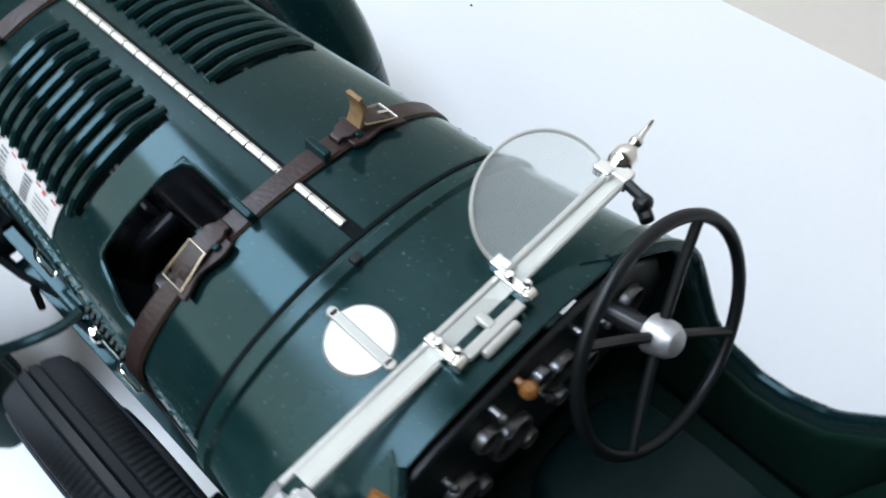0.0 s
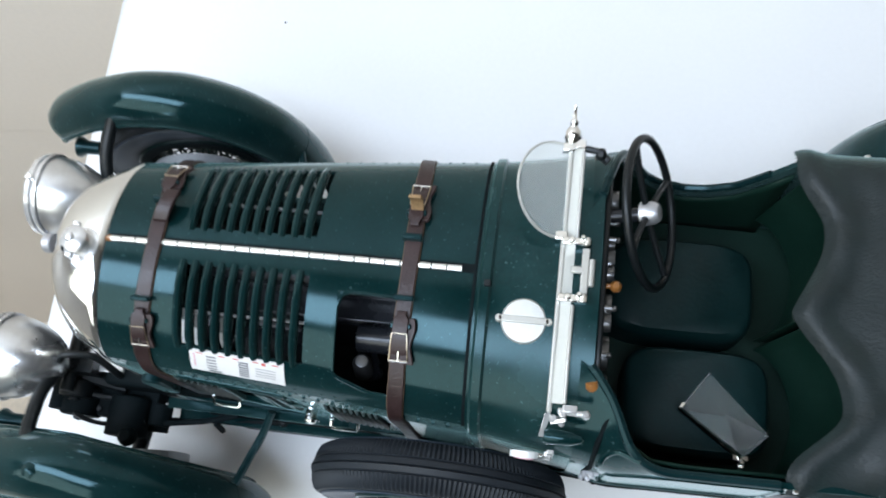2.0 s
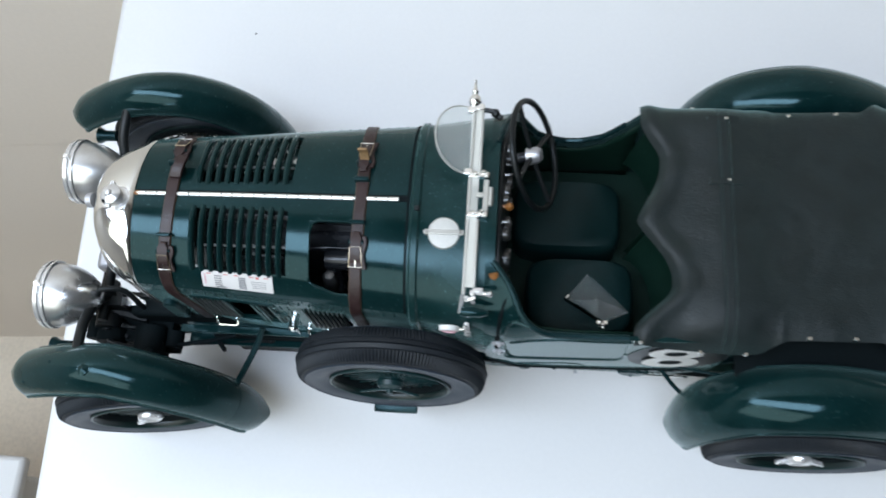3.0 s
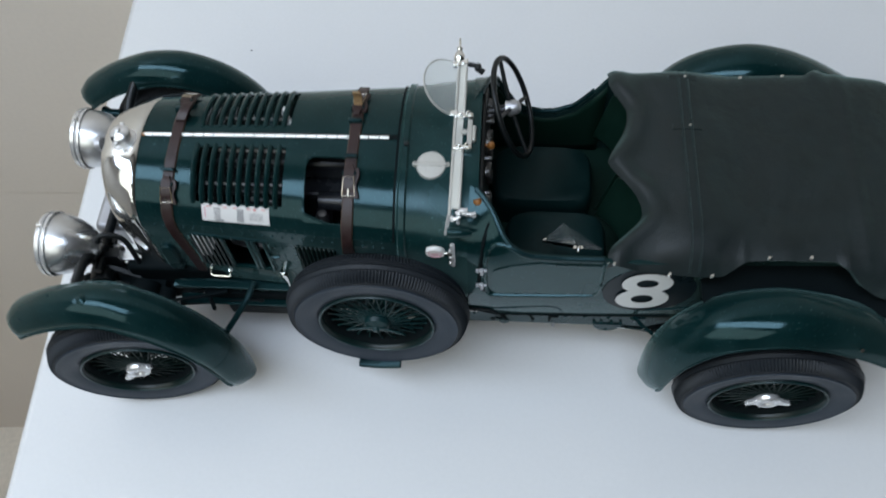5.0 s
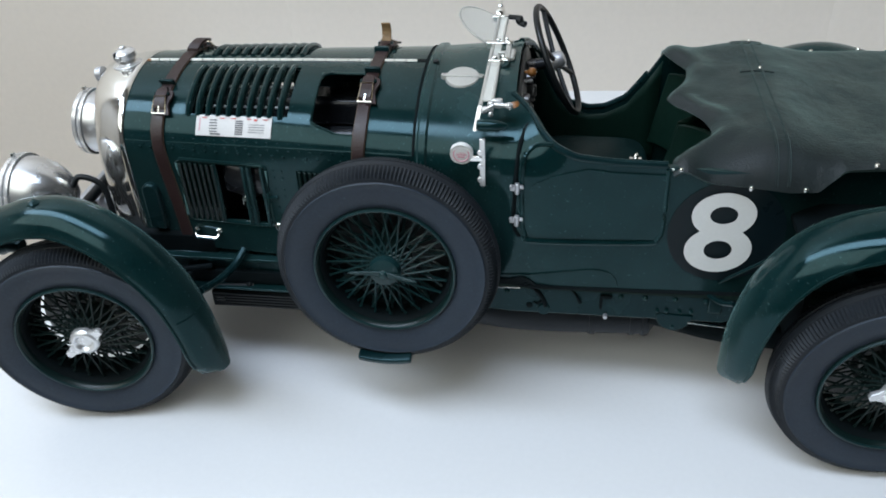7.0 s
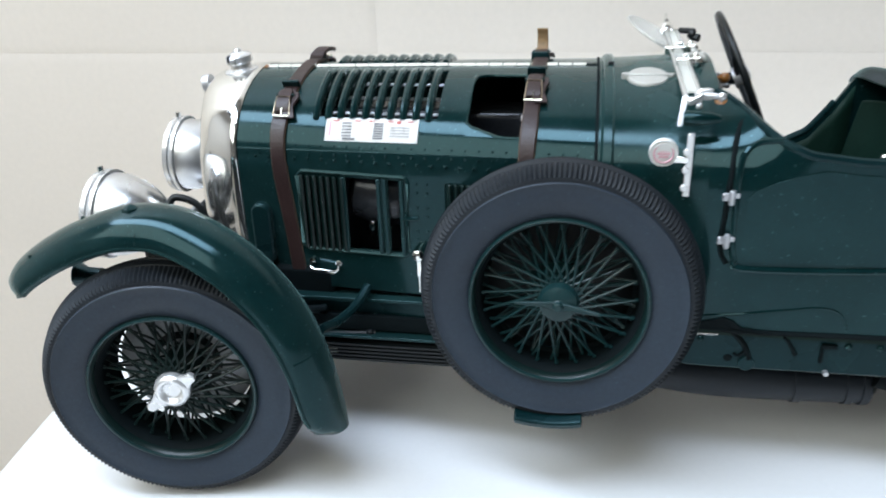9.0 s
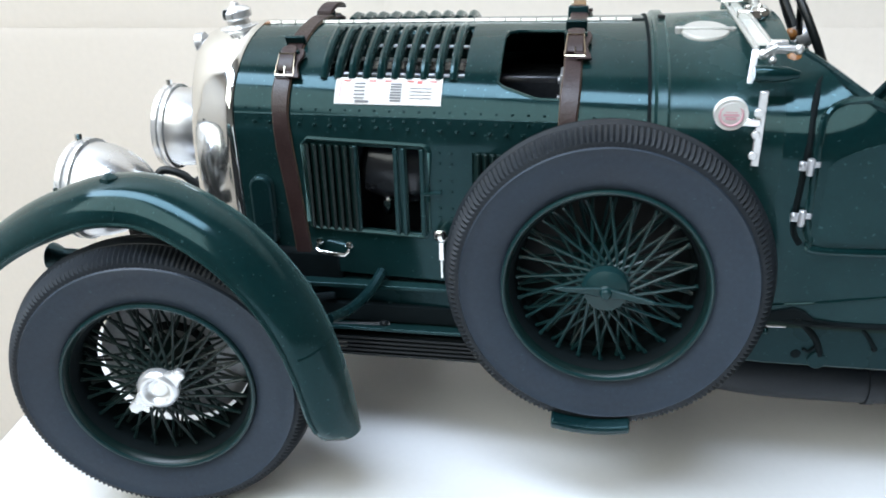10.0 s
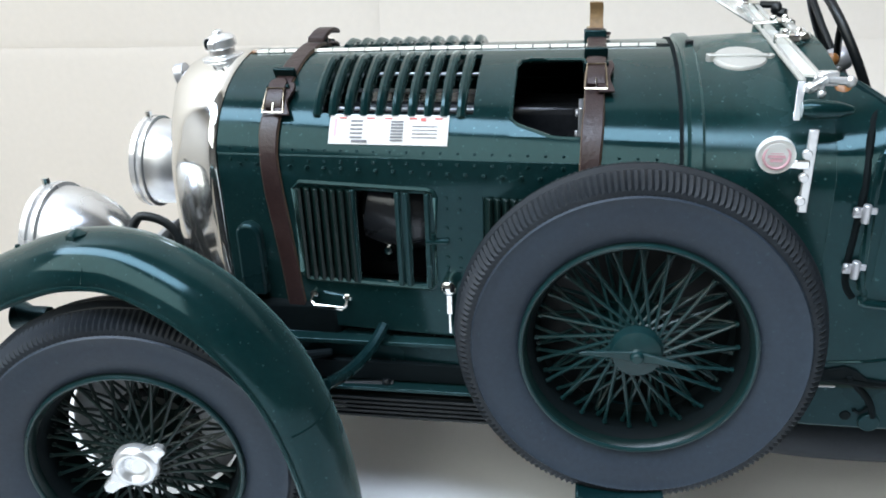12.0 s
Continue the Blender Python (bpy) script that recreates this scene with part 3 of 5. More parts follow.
# ---- headlamps ----
def headlamp(side):
    y, z = side * 0.34 - 0.03, 0.868
    bowl = [(0.0, 0.160), (0.02, 0.160), (0.06, 0.156), (0.11, 0.140), (0.16, 0.112), (0.20, 0.078), (0.228, 0.040), (0.235, 0.0)]
    lamp = part("headlamp", Shape().lathe(bowl, (-0.41, y, z), (1, 0, -0.04), 40), LAMP, car, "satin silver bowl headlamp with chrome rim")
    rim = [(-0.04, 0.138), (-0.048, 0.151), (-0.042, 0.166), (-0.022, 0.170), (-0.016, 0.164), (-0.008, 0.170), (0.004, 0.170), (0.007, 0.160)]
    part("rim", Shape().lathe(rim, (-0.41, y, z), (1, 0, -0.04), 40, caps=False), NUT, lamp, "chrome rim", solid=0.004)
    part("lens", Shape().lathe([(-0.066, 0.0), (-0.064, 0.05), (-0.057, 0.10), (-0.043, 0.146), (-0.036, 0.146)], (-0.41, y, z), (1, 0, -0.04), 32), LENS, lamp, "clear glass lens")
    part("rim_screw", Shape().cyl((-0.425, y, z + 0.165), (-0.425, y, z + 0.195), 0.012, n=8), CHROME, lamp)
    # black stay and cable
    st = Shape().tube(smooth_path([(-0.27, y, z - 0.13), (-0.28, y - side * 0.02, z - 0.18), (-0.15, y - side * 0.06, z - 0.2), (0.0, y - side * 0.06, z - 0.22)], 12), 0.028, 10)
    st.tube([(-0.28, y, z - 0.12), (-0.27, y, 0.62)], 0.030, 8)
    st.box((-0.20, y - side * 0.01, 0.72), (0.16, 0.05, 0.10)).tube([(-0.27, y, 0.66), (-0.05, y + side * 0.03, 0.58)], 0.030, 8)
    part("stay", st, BLACK, lamp)
    part("cable", Shape().tube(smooth_path([(-0.185, y, z + 0.03), (-0.15, y - side * 0.02, z + 0.07), (-0.06, y - side * 0.03, z + 0.02), (-0.03, y, z - 0.14), (-0.02, y + side * 0.02, z - 0.32)], 20), 0.014, 10), BLACK, lamp)


headlamp(-1)
headlamp(1)


# ---- mudguards ----
def mudguard(path, side, centre, half, crown, label):
    """path: x and z along the crown; centre: its distance from the middle, by x."""
    n, rows = 19, 64
    pts = smooth_path([(x, 0, z) for x, z in path], rows)
    rings = []
    for i, p in enumerate(pts):
        a, b = pts[max(0, i - 1)], pts[min(rows - 1, i + 1)]
        t = (b - a).normalized()
        nrm = Vector((-t.z, 0, t.x))
        d0, d1 = min(1.0, i / 5.0), min(1.0, (rows - 1 - i) / 4.0)
        taper = min(0.34 + 0.66 * math.sqrt(1 - (1 - d0) ** 2), 0.40 + 0.60 * math.sqrt(1 - (1 - d1) ** 2))
        yc = spread(centre, p.x)
        outer, inner = [], []
        for j in range(n):
            w = -1 + 2 * j / (n - 1)
            drop = crown * (1 - math.sqrt(max(0.0, 1 - 0.93 * w * w))) / (1 - math.sqrt(0.07))
            q = Vector((p.x, side * (yc + w * half * taper), p.z)) - nrm * drop * taper
            outer.append(q)
            inner.append(q - nrm * 0.013 - Vector((0, side * 0.008 * w, 0)))
        rings.append(outer + inner[::-1])
    guard = part("mudguard", Shape().loft(rings), GREEN, car, label, smooth=60)
    for j in (0, n - 1):
        part("rolled_edge", Shape().tube([r[j] for r in rings[2:-2]], 0.0058, 6), GREEN, guard)
    return guard


def over(centre, half, crown, path, x, w):
    """A point of a mudguard's outer skin near its top, at x and w (-1 to 1) across."""
    z = float(np.interp(x, [a for a, _ in path], [b for _, b in path]))
    return spread(centre, x) + w * half, z - crown * (1 - math.sqrt(max(0.0, 1 - 0.93 * w * w))) / (1 - math.sqrt(0.07))


FRONT_PATH = [(-0.605, 0.795), (-0.54, 0.872), (-0.42, 0.955), (-0.29, 1.02), (-0.12, 1.077), (0.06, 1.078), (0.22, 1.015), (0.36, 0.91), (0.48, 0.75), (0.556, 0.54), (0.597, 0.30)]
REAR_PATH = [(2.660, 0.405), (2.672, 0.62), (2.73, 0.84), (2.845, 1.015), (3.01, 1.125), (3.22, 1.175), (3.42, 1.145), (3.62, 1.06), (3.80, 0.95), (3.95, 0.86)]
for side in (-1, 1):
    front_mid = [(-0.6, 0.755), (0.0, 0.765), (0.35, 0.80), (0.6, 0.82)] if side < 0 else [(-0.6, 0.715), (0.0, 0.725), (0.6, 0.75)]
    rear_mid = [(2.66, 0.765), (2.9, 0.745), (3.95, 0.74)] if side < 0 else [(2.66, 0.75), (3.95, 0.75)]
    fg = mudguard(FRONT_PATH, side, front_mid, 0.125, 0.098, "glossy dark green front mudguard")
    if side < 0:
        y, z = over(front_mid, 0.125, 0.098, FRONT_PATH, -0.085, 0.15)
        part("bolt", Shape().lathe([(0, 0.030), (0.012, 0.028), (0.02, 0.014), (0.026, 0.0)], (-0.085, side * y, z - 0.004), (0, 0, 1), 6), GREEN, fg)
        for x, w in ((-0.29, -0.15), (-0.46, 0.55)):
            y, z = over(front_mid, 0.125, 0.098, FRONT_PATH, x, w)
            part("bolt", Shape().ball((x, side * y, z), 0.008, 8), GREEN, fg)
    bead = [over(front_mid, 0.125, 0.098, FRONT_PATH, -0.035, -0.96 + 0.12 * k) for k in range(17)]
    part("joint_bead", Shape().tube([(-0.035, side * y, z + 0.001) for y, z in bead], 0.0042, 6, up=(1, 0, 0.2)), GREEN, fg)
    fold = []
    for k in range(15):
        w = -0.91 + 0.13 * k
        fold.append((0.529 - 0.098 * (1 - math.sqrt(1 - 0.93 * w * w)) / (1 - math.sqrt(0.07)) * 0.95, side * (spread(front_mid, 0.53) + w * 0.123), 0.625 - 0.020 * w * w))
    part("joint_bead", Shape().tube(fold, 0.0042, 6, up=(0, 0, 1)), GREEN, fg)
    fy = spread(front_mid, 0.0)
    part("stay", Shape().tube(smooth_path([(-0.17, side * (fy - 0.05), 1.01), (-0.20, side * 0.60, 0.96), (-0.22, side * 0.48, 0.90), (-0.21, side * 0.36, 0.80), (-0.18, side * 0.30, 0.66)], 16), 0.026, 10), BLACK, fg)
    part("stay", Shape().tube(smooth_path([(0.50, side * 0.73, 0.63), (0.53, side * 0.62, 0.60), (0.57, side * 0.52, 0.61), (0.60, side * 0.44, 0.65)], 12), 0.017, 8), GREEN_SATIN, fg)
    rg = mudguard(REAR_PATH, side, rear_mid, 0.148, 0.088, "glossy dark green rear mudguard")
    part("stay", Shape().tube(smooth_path([(2.60, side * 0.50, 0.60), (2.66, side * 0.60, 0.62), (2.70, side * 0.66, 0.66)], 8), 0.011, 6), GREEN_SATIN, rg)
    part("stay", Shape().tube([(2.62, side * 0.52, 0.63), (2.86, side * 0.62, 0.90)], 0.007, 6), GREEN_SATIN, rg)
    if side < 0:
        part("bolt", Shape().cyl((3.545, -0.865, 1.03), (3.548, -0.885, 1.075), 0.008, n=8), CHROME, rg)
    part("arch_panel", Shape().box((3.38, side * 0.53, 1.0), (1.0, 0.30, 0.02)).box((2.975, side * 0.54, 0.65), (0.02, 0.22, 0.70)), VOID, rg, "black inner wheel arch")


# ---- wire wheels ----
R, HALF = 0.466, 0.088


def wheel(x, y, z, out, kind, tilt=0.0, lean=0.0, steer=0.0):
    """A wire wheel whose outer face looks along out (-1: to -y)."""
    at = place(x, y, z, lean, 0, steer + (180 if out > 0 else 0)) @ Matrix.Rotation(radians(tilt), 4, "Y")
    rim = Shape()
    for d in (-1, 1):
        rim.lathe([(d * 0.056, 0.272), (d * 0.070, 0.274), (d * 0.080, 0.282), (d * 0.078, 0.292), (d * 0.066, 0.295), (d * 0.056, 0.285)], (0, 0, 0), (0, 1, 0), 72, caps=False)
    wire = SPARE_WIRE if kind == "spare" else SPOKE
    w = part("wheel", rim, SPOKE, car, "dark green wire-spoked wheel rim" if kind == "spare" else "dark wire-spoked road wheel rim", at=at)
    part("rim_lip", Shape().tube([(0.2865 * math.cos(radians(a)), -0.0815, 0.2865 * math.sin(radians(a))) for a in range(0, 360, 5)], 0.0062, 8, ring=True, up=(0, 1, 0)), SPARE_WIRE, w)
    back = 0.060 if kind == "spare" else 0.086
    well = [(-0.060, 0.277), (-0.050, 0.269), (-0.03, 0.259), (0.03, 0.259), (0.050, 0.256), (back, 0.242), (back + 0.004, 0.248), (back, 0.286), (-0.060, 0.286), (-0.060, 0.277)]
    part("rim_well", Shape().lathe(well, (0, 0, 0), (0, 1, 0), 72, caps=False), VOID, w)
    n = 360
    wall = [(0.060, 0.280), (0.074, 0.295), (0.084, 0.345), (0.088, 0.380), (0.087, 0.403), (0.091, 0.409), (0.0855, 0.413)]
    crown = [(0.0855, 0.413), (0.084, 0.416), (0.081, 0.431), (0.072, 0.444), (0.050, 0.454), (0.030, 0.4585), (0.026, 0.4525), (0.022, 0.459), (0.004, R), (0.0, 0.4535)]
    tyre = Shape().lathe([(-d, r) for d, r in wall], (0, 0, 0), (0, 1, 0), 120, caps=False).lathe(wall[::-1], (0, 0, 0), (0, 1, 0), 120, caps=False)
    tyre = part("tyre", tyre, RUBBER, w, "dusty grey rubber tyre with ribbed black tread", smooth=40)
    prof = [(-d, r) for d, r in crown] + crown[-2::-1]
    m = len(prof)
    ribs = {1, 2, 3, 4, m - 2, m - 3, m - 4, m - 5}
    part("tread", Shape().lathe(prof, (0, 0, 0), (0, 1, 0), n, wobble=lambda k, i: -0.009 if k in ribs and i % 2 else 0.0, caps=False), TREAD, tyre, "black ribbed tread, rib shade in its colour", smooth=28)
    hub = [(-0.075, 0.0), (-0.075, 0.040), (-0.062, 0.062), (-0.045, 0.064), (-0.035, 0.050), (0.06, 0.055), (0.085, 0.075), (0.10, 0.075), (0.10, 0.0)]
    part("hub", Shape().lathe(hub, (0, 0, 0), (0, 1, 0), 28), wire, w)
    # crossed spokes: long outer set and short inner set, one mesh each
    for ring, (count, y0, r0, y1, r1, cross) in enumerate([(24, -0.050, 0.062, -0.025, 0.254, 30), (24, -0.050, 0.062, 0.000, 0.254, -30), (18, 0.088, 0.074, 0.020, 0.253, 18), (18, 0.088, 0.074, 0.020, 0.253, -18)]):
        for k in range(count):
            a = 360 * k / count + 4 * ring
            if (kind, ring) not in SPOKES:
                c = radians(cross)
                SPOKES[kind, ring] = part("spoke", Shape().cyl((r0, y0, 0), (r1 * math.cos(c), y1, r1 * math.sin(c)), 0.0046, n=6).cyl((r1 * math.cos(c) * 0.965, y0 + (y1 - y0) * 0.97, r1 * math.sin(c) * 0.965), (r1 * math.cos(c), y1, r1 * math.sin(c)), 0.0065, n=5), wire, w, at=Matrix.Rotation(radians(a), 4, "Y"))
            else:
                share(SPOKES[kind, ring], Matrix.Rotation(radians(a), 4, "Y"), w)
    if kind == "spare":
        k = Shape().lathe([(-0.118, 0.0), (-0.118, 0.014), (-0.10, 0.018), (-0.095, 0.045), (-0.088, 0.060), (-0.066, 0.066), (-0.055, 0.06), (-0.055, 0.0)], (0, 0, 0), (0, 1, 0), 28)
        turn = Euler((0, radians(6), 0)).to_matrix()
        for s in (-1, 1):
            wing = [turn @ Vector(p) for p in [(s * 0.0, -0.104, 0.016), (s * 0.05, -0.108, 0.010), (s * 0.125, -0.122, 0.006), (s * 0.145, -0.126, 0.0), (s * 0.125, -0.122, -0.006), (s * 0.05, -0.108, -0.010), (s * 0.0, -0.104, -0.016)]]
            k.loft([wing, [p + Vector((0, 0.012, 0)) for p in wing]], True, True)
        part("spare_clamp", k, wire, w, "dark green wing nut", bevel=0.004)
        part("carrier_plate", Shape().lathe([(0.101, 0.0), (0.101, 0.256), (0.104, 0.262), (0.108, 0.256), (0.108, 0.0)], (0, 0, 0), (0, 1, 0), 48), BLACK, w, "black carrier plate behind the spokes")
    else:
        k = Shape().lathe([(-0.076, 0.0), (-0.077, 0.030), (-0.092, 0.040), (-0.096, 0.046), (-0.092, 0.054), (-0.082, 0.064), (-0.060, 0.066), (-0.048, 0.05)], (0, 0, 0), (0, 1, 0), 28)
        for s in (-1, 1):
            turn = Euler((0, radians(-38 if x < 1 else -12), 0)).to_matrix()
            ear = [turn @ Vector(p) for p in [(s * 0.052, -0.086, 0.034), (s * 0.078, -0.092, 0.020), (s * 0.104, -0.098, 0.017), (s * 0.113, -0.098, 0.0), (s * 0.104, -0.098, -0.017), (s * 0.078, -0.092, -0.020), (s * 0.052, -0.086, -0.034)]]
            back = [p + Vector((0, 0.022, 0)) for p in ear]
            k.loft([ear, back], True, True)
        part("knock_off_nut", k, NUT, w, "chrome two-eared knock-off hub nut", bevel=0.004)
        drum = part("brake_drum", Shape().lathe([(0.100, 0.0), (0.100, 0.205), (0.106, 0.232), (0.113, 0.2400), (0.165, 0.2400), (0.17, 0.0)], (0, 0, 0), (0, 1, 0), 40), DRUM, w, "dull grey brake drum")
        part("drum_ring", Shape().lathe([(0.100, 0.10), (0.092, 0.105), (0.092, 0.125), (0.100, 0.13)], (0, 0, 0), (0, 1, 0), 36, caps=False), BLACK, drum)
    return w


SPOKES = {}
wheel(-0.005, -0.825, R + on_table(0.0), -1, "road", 0, 0, 8)
wheel(0.0, 0.73, R + on_table(0.0), 1, "road", 20, 0, 8)
wheel(3.292, -0.855, R + on_table(3.292), -1, "road", 7)
wheel(3.292, 0.73, R + on_table(3.292), 1, "road", 33)
spare = wheel(1.306, -0.645, 0.776, -1, "spare", 0, -3)
foot = Shape()
arc = [(0.472 * math.sin(radians(a)), -0.472 * math.cos(radians(a))) for a in range(-14, 15, 4)]
rings = []
for a, b in arc:
    rings.append([Vector((1.285 + a, yy, 0.812 + b + d)) for yy, d in ((-0.770, 0.018), (-0.790, 0.006), (-0.780, -0.020), (-0.50, -0.020), (-0.49, -0.01), (-0.50, 0.0))])
foot.loft(rings)
foot.box((1.295, -0.47, 0.38), (0.12, 0.10, 0.16))
part("spare_rest", foot, GREEN_SATIN, car, "dark green rest under the spare wheel", bevel=0.006)

# ---- scuttle ----


def scuttle_skin():
    xs_ = [1.41, 1.422, 1.43, 1.45, 1.458, 1.47, 1.55, 1.65, 1.75, 1.80]
    lifts = [0, 0.002, 0.014, 0.014, 0.002, 0.0, 0.0, 0.0, 0.0, 0.0]
    rings = []
    for x, lift in zip(xs_, lifts):
        rings.append([skin(x, s, lift) for s in [-0.93 + 1.86 * k / 60 for k in range(61)]])
    return Shape().loft(rings, False, False)


scuttle = part("scuttle", scuttle_skin(), SCUTTLE, car, "satin dark green scuttle, dusty on top", solid=0.014, smooth=30)
part("seam_line", Shape().tube([(1.47, 0.0, zt(1.47) + 0.001), (1.64, 0.0, zt(1.64) + 0.001)], 0.004, 6), SILVER, scuttle)
part("bonnet_gap", Shape().loft([[skin(x, t, 0.0085) for t in [-0.60 + 0.03 * k for k in range(41)]] for x in (1.399, 1.4085)], False, False), VOID, scuttle, solid=0.004)
part("bonnet_stop", Shape().box((1.447, -0.045, zt(1.45) + 0.018), (0.022, 0.022, 0.022)), BLACK, scuttle, bevel=0.003)
cap = part("fuel_filler_cap", Shape().lathe([(0, 0.076), (0.004, 0.076), (0.006, 0.072), (0.014, 0.072), (0.020, 0.067), (0.022, 0.0)], (1.572, -0.150, zt(1.57) - 0.017), (0, -0.17, 1), 36), CREAM, car, "satin silver round filler cap with cross bar")
cb = Shape().box((1.572, -0.150, zt(1.57) + 0.004), (0.160, 0.022, 0.010)).cyl((1.494, -0.150, zt(1.57) - 0.02), (1.494, -0.150, zt(1.57) + 0.009), 0.012).cyl((1.650, -0.150, zt(1.57) - 0.02), (1.650, -0.150, zt(1.57) + 0.009), 0.012)
part("cross_bar", cb, CREAM, cap, bevel=0.003)

# ---- folded windscreen across the scuttle ----
ws = part("windscreen_frame", Shape().loft([[Vector((1.676 + a, y, 1.388 + 0.012 * (y + 0.4) + b)) for a, b in ((-0.010, -0.007), (0.006, -0.007), (0.006, 0.006), (-0.010, 0.006))] for y in (-0.43, 0.0, 0.49)]), CREAM, car, "cream-silver folded windscreen frame", bevel=0.005)
part("upper_rail", Shape().loft([[Vector((1.724 + a, y, 1.394 + 0.012 * (y + 0.4) + b)) for a, b in ((-0.012, -0.006), (0.000, -0.006), (0.000, 0.005), (-0.012, 0.005))] for y in (-0.40, -0.09)]), CREAM, ws, bevel=0.005)
part("upper_rail", Shape().loft([[Vector((1.722 + a, y, 1.396 + 0.012 * (y + 0.4) + b)) for a, b in ((-0.012, -0.006), (0.000, -0.006), (0.000, 0.005), (-0.012, 0.005))] for y in (0.12, 0.47)]), CREAM, ws, bevel=0.005)
wp = part("windscreen_pane", Shape().box((1.696, 0.03, 1.392), (0.034, 0.86, 0.006)), PANE, ws)
wp.visible_shadow = False
for y in (0.112, -0.075):
    c = Shape().box((1.708, y, 1.408), (0.075, 0.024, 0.030)).cyl((1.748, y - 0.014, 1.415), (1.748, y + 0.014, 1.415), 0.015, n=10).cyl((1.70, y, 1.42), (1.70, y, 1.438), 0.011, n=10).ball((1.735, y + 0.01, 1.43), 0.010)
    part("clip", c, CHROME, ws, "bright clip", bevel=0.004)
link = Shape().box((1.748, 0.018, 1.410), (0.024, 0.15, 0.014)).box((1.725, 0.02, 1.41), (0.04, 0.022, 0.016)).cyl((1.768, -0.03, 1.405), (1.768, 0.06, 1.405), 0.011, n=10)
part("wiper_motor_link", link, CREAM, ws, bevel=0.004)
n1 = Shape().cyl((1.70, -0.42, 1.39), (1.785, -0.425, 1.385), 0.010, n=10).box((1.735, -0.415, 1.39), (0.045, 0.024, 0.036)).ball((1.785, -0.425, 1.385), 0.015).cyl((1.715, -0.43, 1.36), (1.715, -0.43, 1.405), 0.012, n=10)
part("near_hinge", n1, NUT, ws, bevel=0.004)
n2 = Shape().loft([[Vector((1.672, -0.430, 1.388)) + Vector(d) for d in ((-0.009, 0, 0), (0.009, 0, 0), (0.009, -0.006, -0.008), (-0.009, -0.006, -0.008))], [Vector((1.657, -0.488, 1.315)) + Vector(d) for d in ((-0.007, 0, 0), (0.007, 0, 0), (0.007, -0.006, -0.008), (-0.007, -0.006, -0.008))]])
n2.ball((1.690, -0.445, 1.375), 0.015).ball((1.715, -0.455, 1.362), 0.011).box((1.705, -0.45, 1.385), (0.05, 0.012, 0.014), Euler((0.3, -0.5, 0.2)).to_matrix())
part("near_arm", n2, NUT, ws, bevel=0.002)
fin = Shape().lathe([(0.0, 0.022), (0.02, 0.030), (0.045, 0.026), (0.06, 0.012), (0.075, 0.016), (0.085, 0.008), (0.125, 0.005), (0.13, 0.0)], (1.676, 0.462, 1.392), (0, 1, 0.52), 14)
fin.box((1.69, 0.455, 1.395), (0.06, 0.034, 0.038))
part("finial", fin, CHROME, ws, "chrome pointed end fitting", bevel=0.003)
kn = Shape().cyl((1.72, 0.44, 1.41), (1.775, 0.43, 1.41), 0.012, n=8).lathe([(0, 0.014), (0.01, 0.022), (0.026, 0.022), (0.034, 0.010)], (1.755, 0.43, 1.40), (1, -0.1, 0), 8).cyl((1.77, 0.43, 1.39), (1.80, 0.41, 1.385), 0.016, n=8)
part("clamp_knob", kn, BLACK, ws, bevel=0.003)

# round aero screen on the driver's side
aero_at = Vector((1.665, 0.285, 1.402))
lean = Vector((-0.87, 0, 0.50)).normalized()
g = Shape()
outer = []
for k in range(33):
    t = radians(-14) + radians(208) * k / 32
    outer.append((0.163 * math.cos(t), 0.032 + 0.142 * math.sin(t)))
nrm = lean.cross(Vector((0, 1, 0))).normalized()
rings = [[aero_at + Vector((0, a, 0)) + lean * b + nrm * d for a, b in outer] for d in (-0.004, 0.004)]
g.loft(rings)
aero = part("aero_screen", g, HAZE, car, "small round clear aero screen")
aero.visible_shadow = False
part("edge_wire", Shape().tube([aero_at + Vector((0, a, 0)) + lean * b for a, b in outer], 0.0045, 6), CREAM, aero)
for dy in (-0.155, 0.155):
    part("screen_clip", Shape().box(aero_at + Vector((0.0, dy, 0.0)), (0.04, 0.03, 0.03)), CHROME, aero, bevel=0.004)

# chrome stay, round licence badge and lug on the near side of the scuttle
stay = Shape().box((1.690, -0.535, 1.195), (0.022, 0.014, 0.21))
for k in range(3):
    stay.cyl((1.682, -0.545, 1.12 + 0.06 * k), (1.682, -0.530, 1.12 + 0.06 * k), 0.0125, n=10)
part("screen_stay", stay, NUT, car, "chrome stay with scalloped edge", bevel=0.003)
bd = part("licence_badge", Shape().lathe([(-0.016, 0.0), (-0.016, 0.036), (-0.020, 0.044), (0.0, 0.045), (0.004, 0.0)], (1.61, -0.535, 1.24), (0, 1, 0.10), 32), WHITE, car, "round white badge with pink unreadable print in a silver ring")
part("badge_face", Shape().cyl((1.61, -0.551, 1.2385), (1.61, -0.554, 1.238), 0.035, n=28), WHITE, bd)
part("print_ring", Shape().tube([(1.61 + 0.030 * math.cos(radians(a)), -0.5545, 1.238 + 0.030 * math.sin(radians(a))) for a in range(0, 360, 15)], 0.0035, 5, ring=True, up=(0, 1, 0)), PINK_INK, bd)
for dz, w in ((0.010, 0.030), (0.0, 0.040), (-0.010, 0.028)):
    part("print_bar", Shape().box((1.61, -0.5545, 1.238 + dz), (w, 0.002, 0.007)), PINK_INK, bd)
part("badge_arm", Shape().box((1.665, -0.54, 1.215), (0.05, 0.012, 0.022)), CHROME, bd, bevel=0.003)
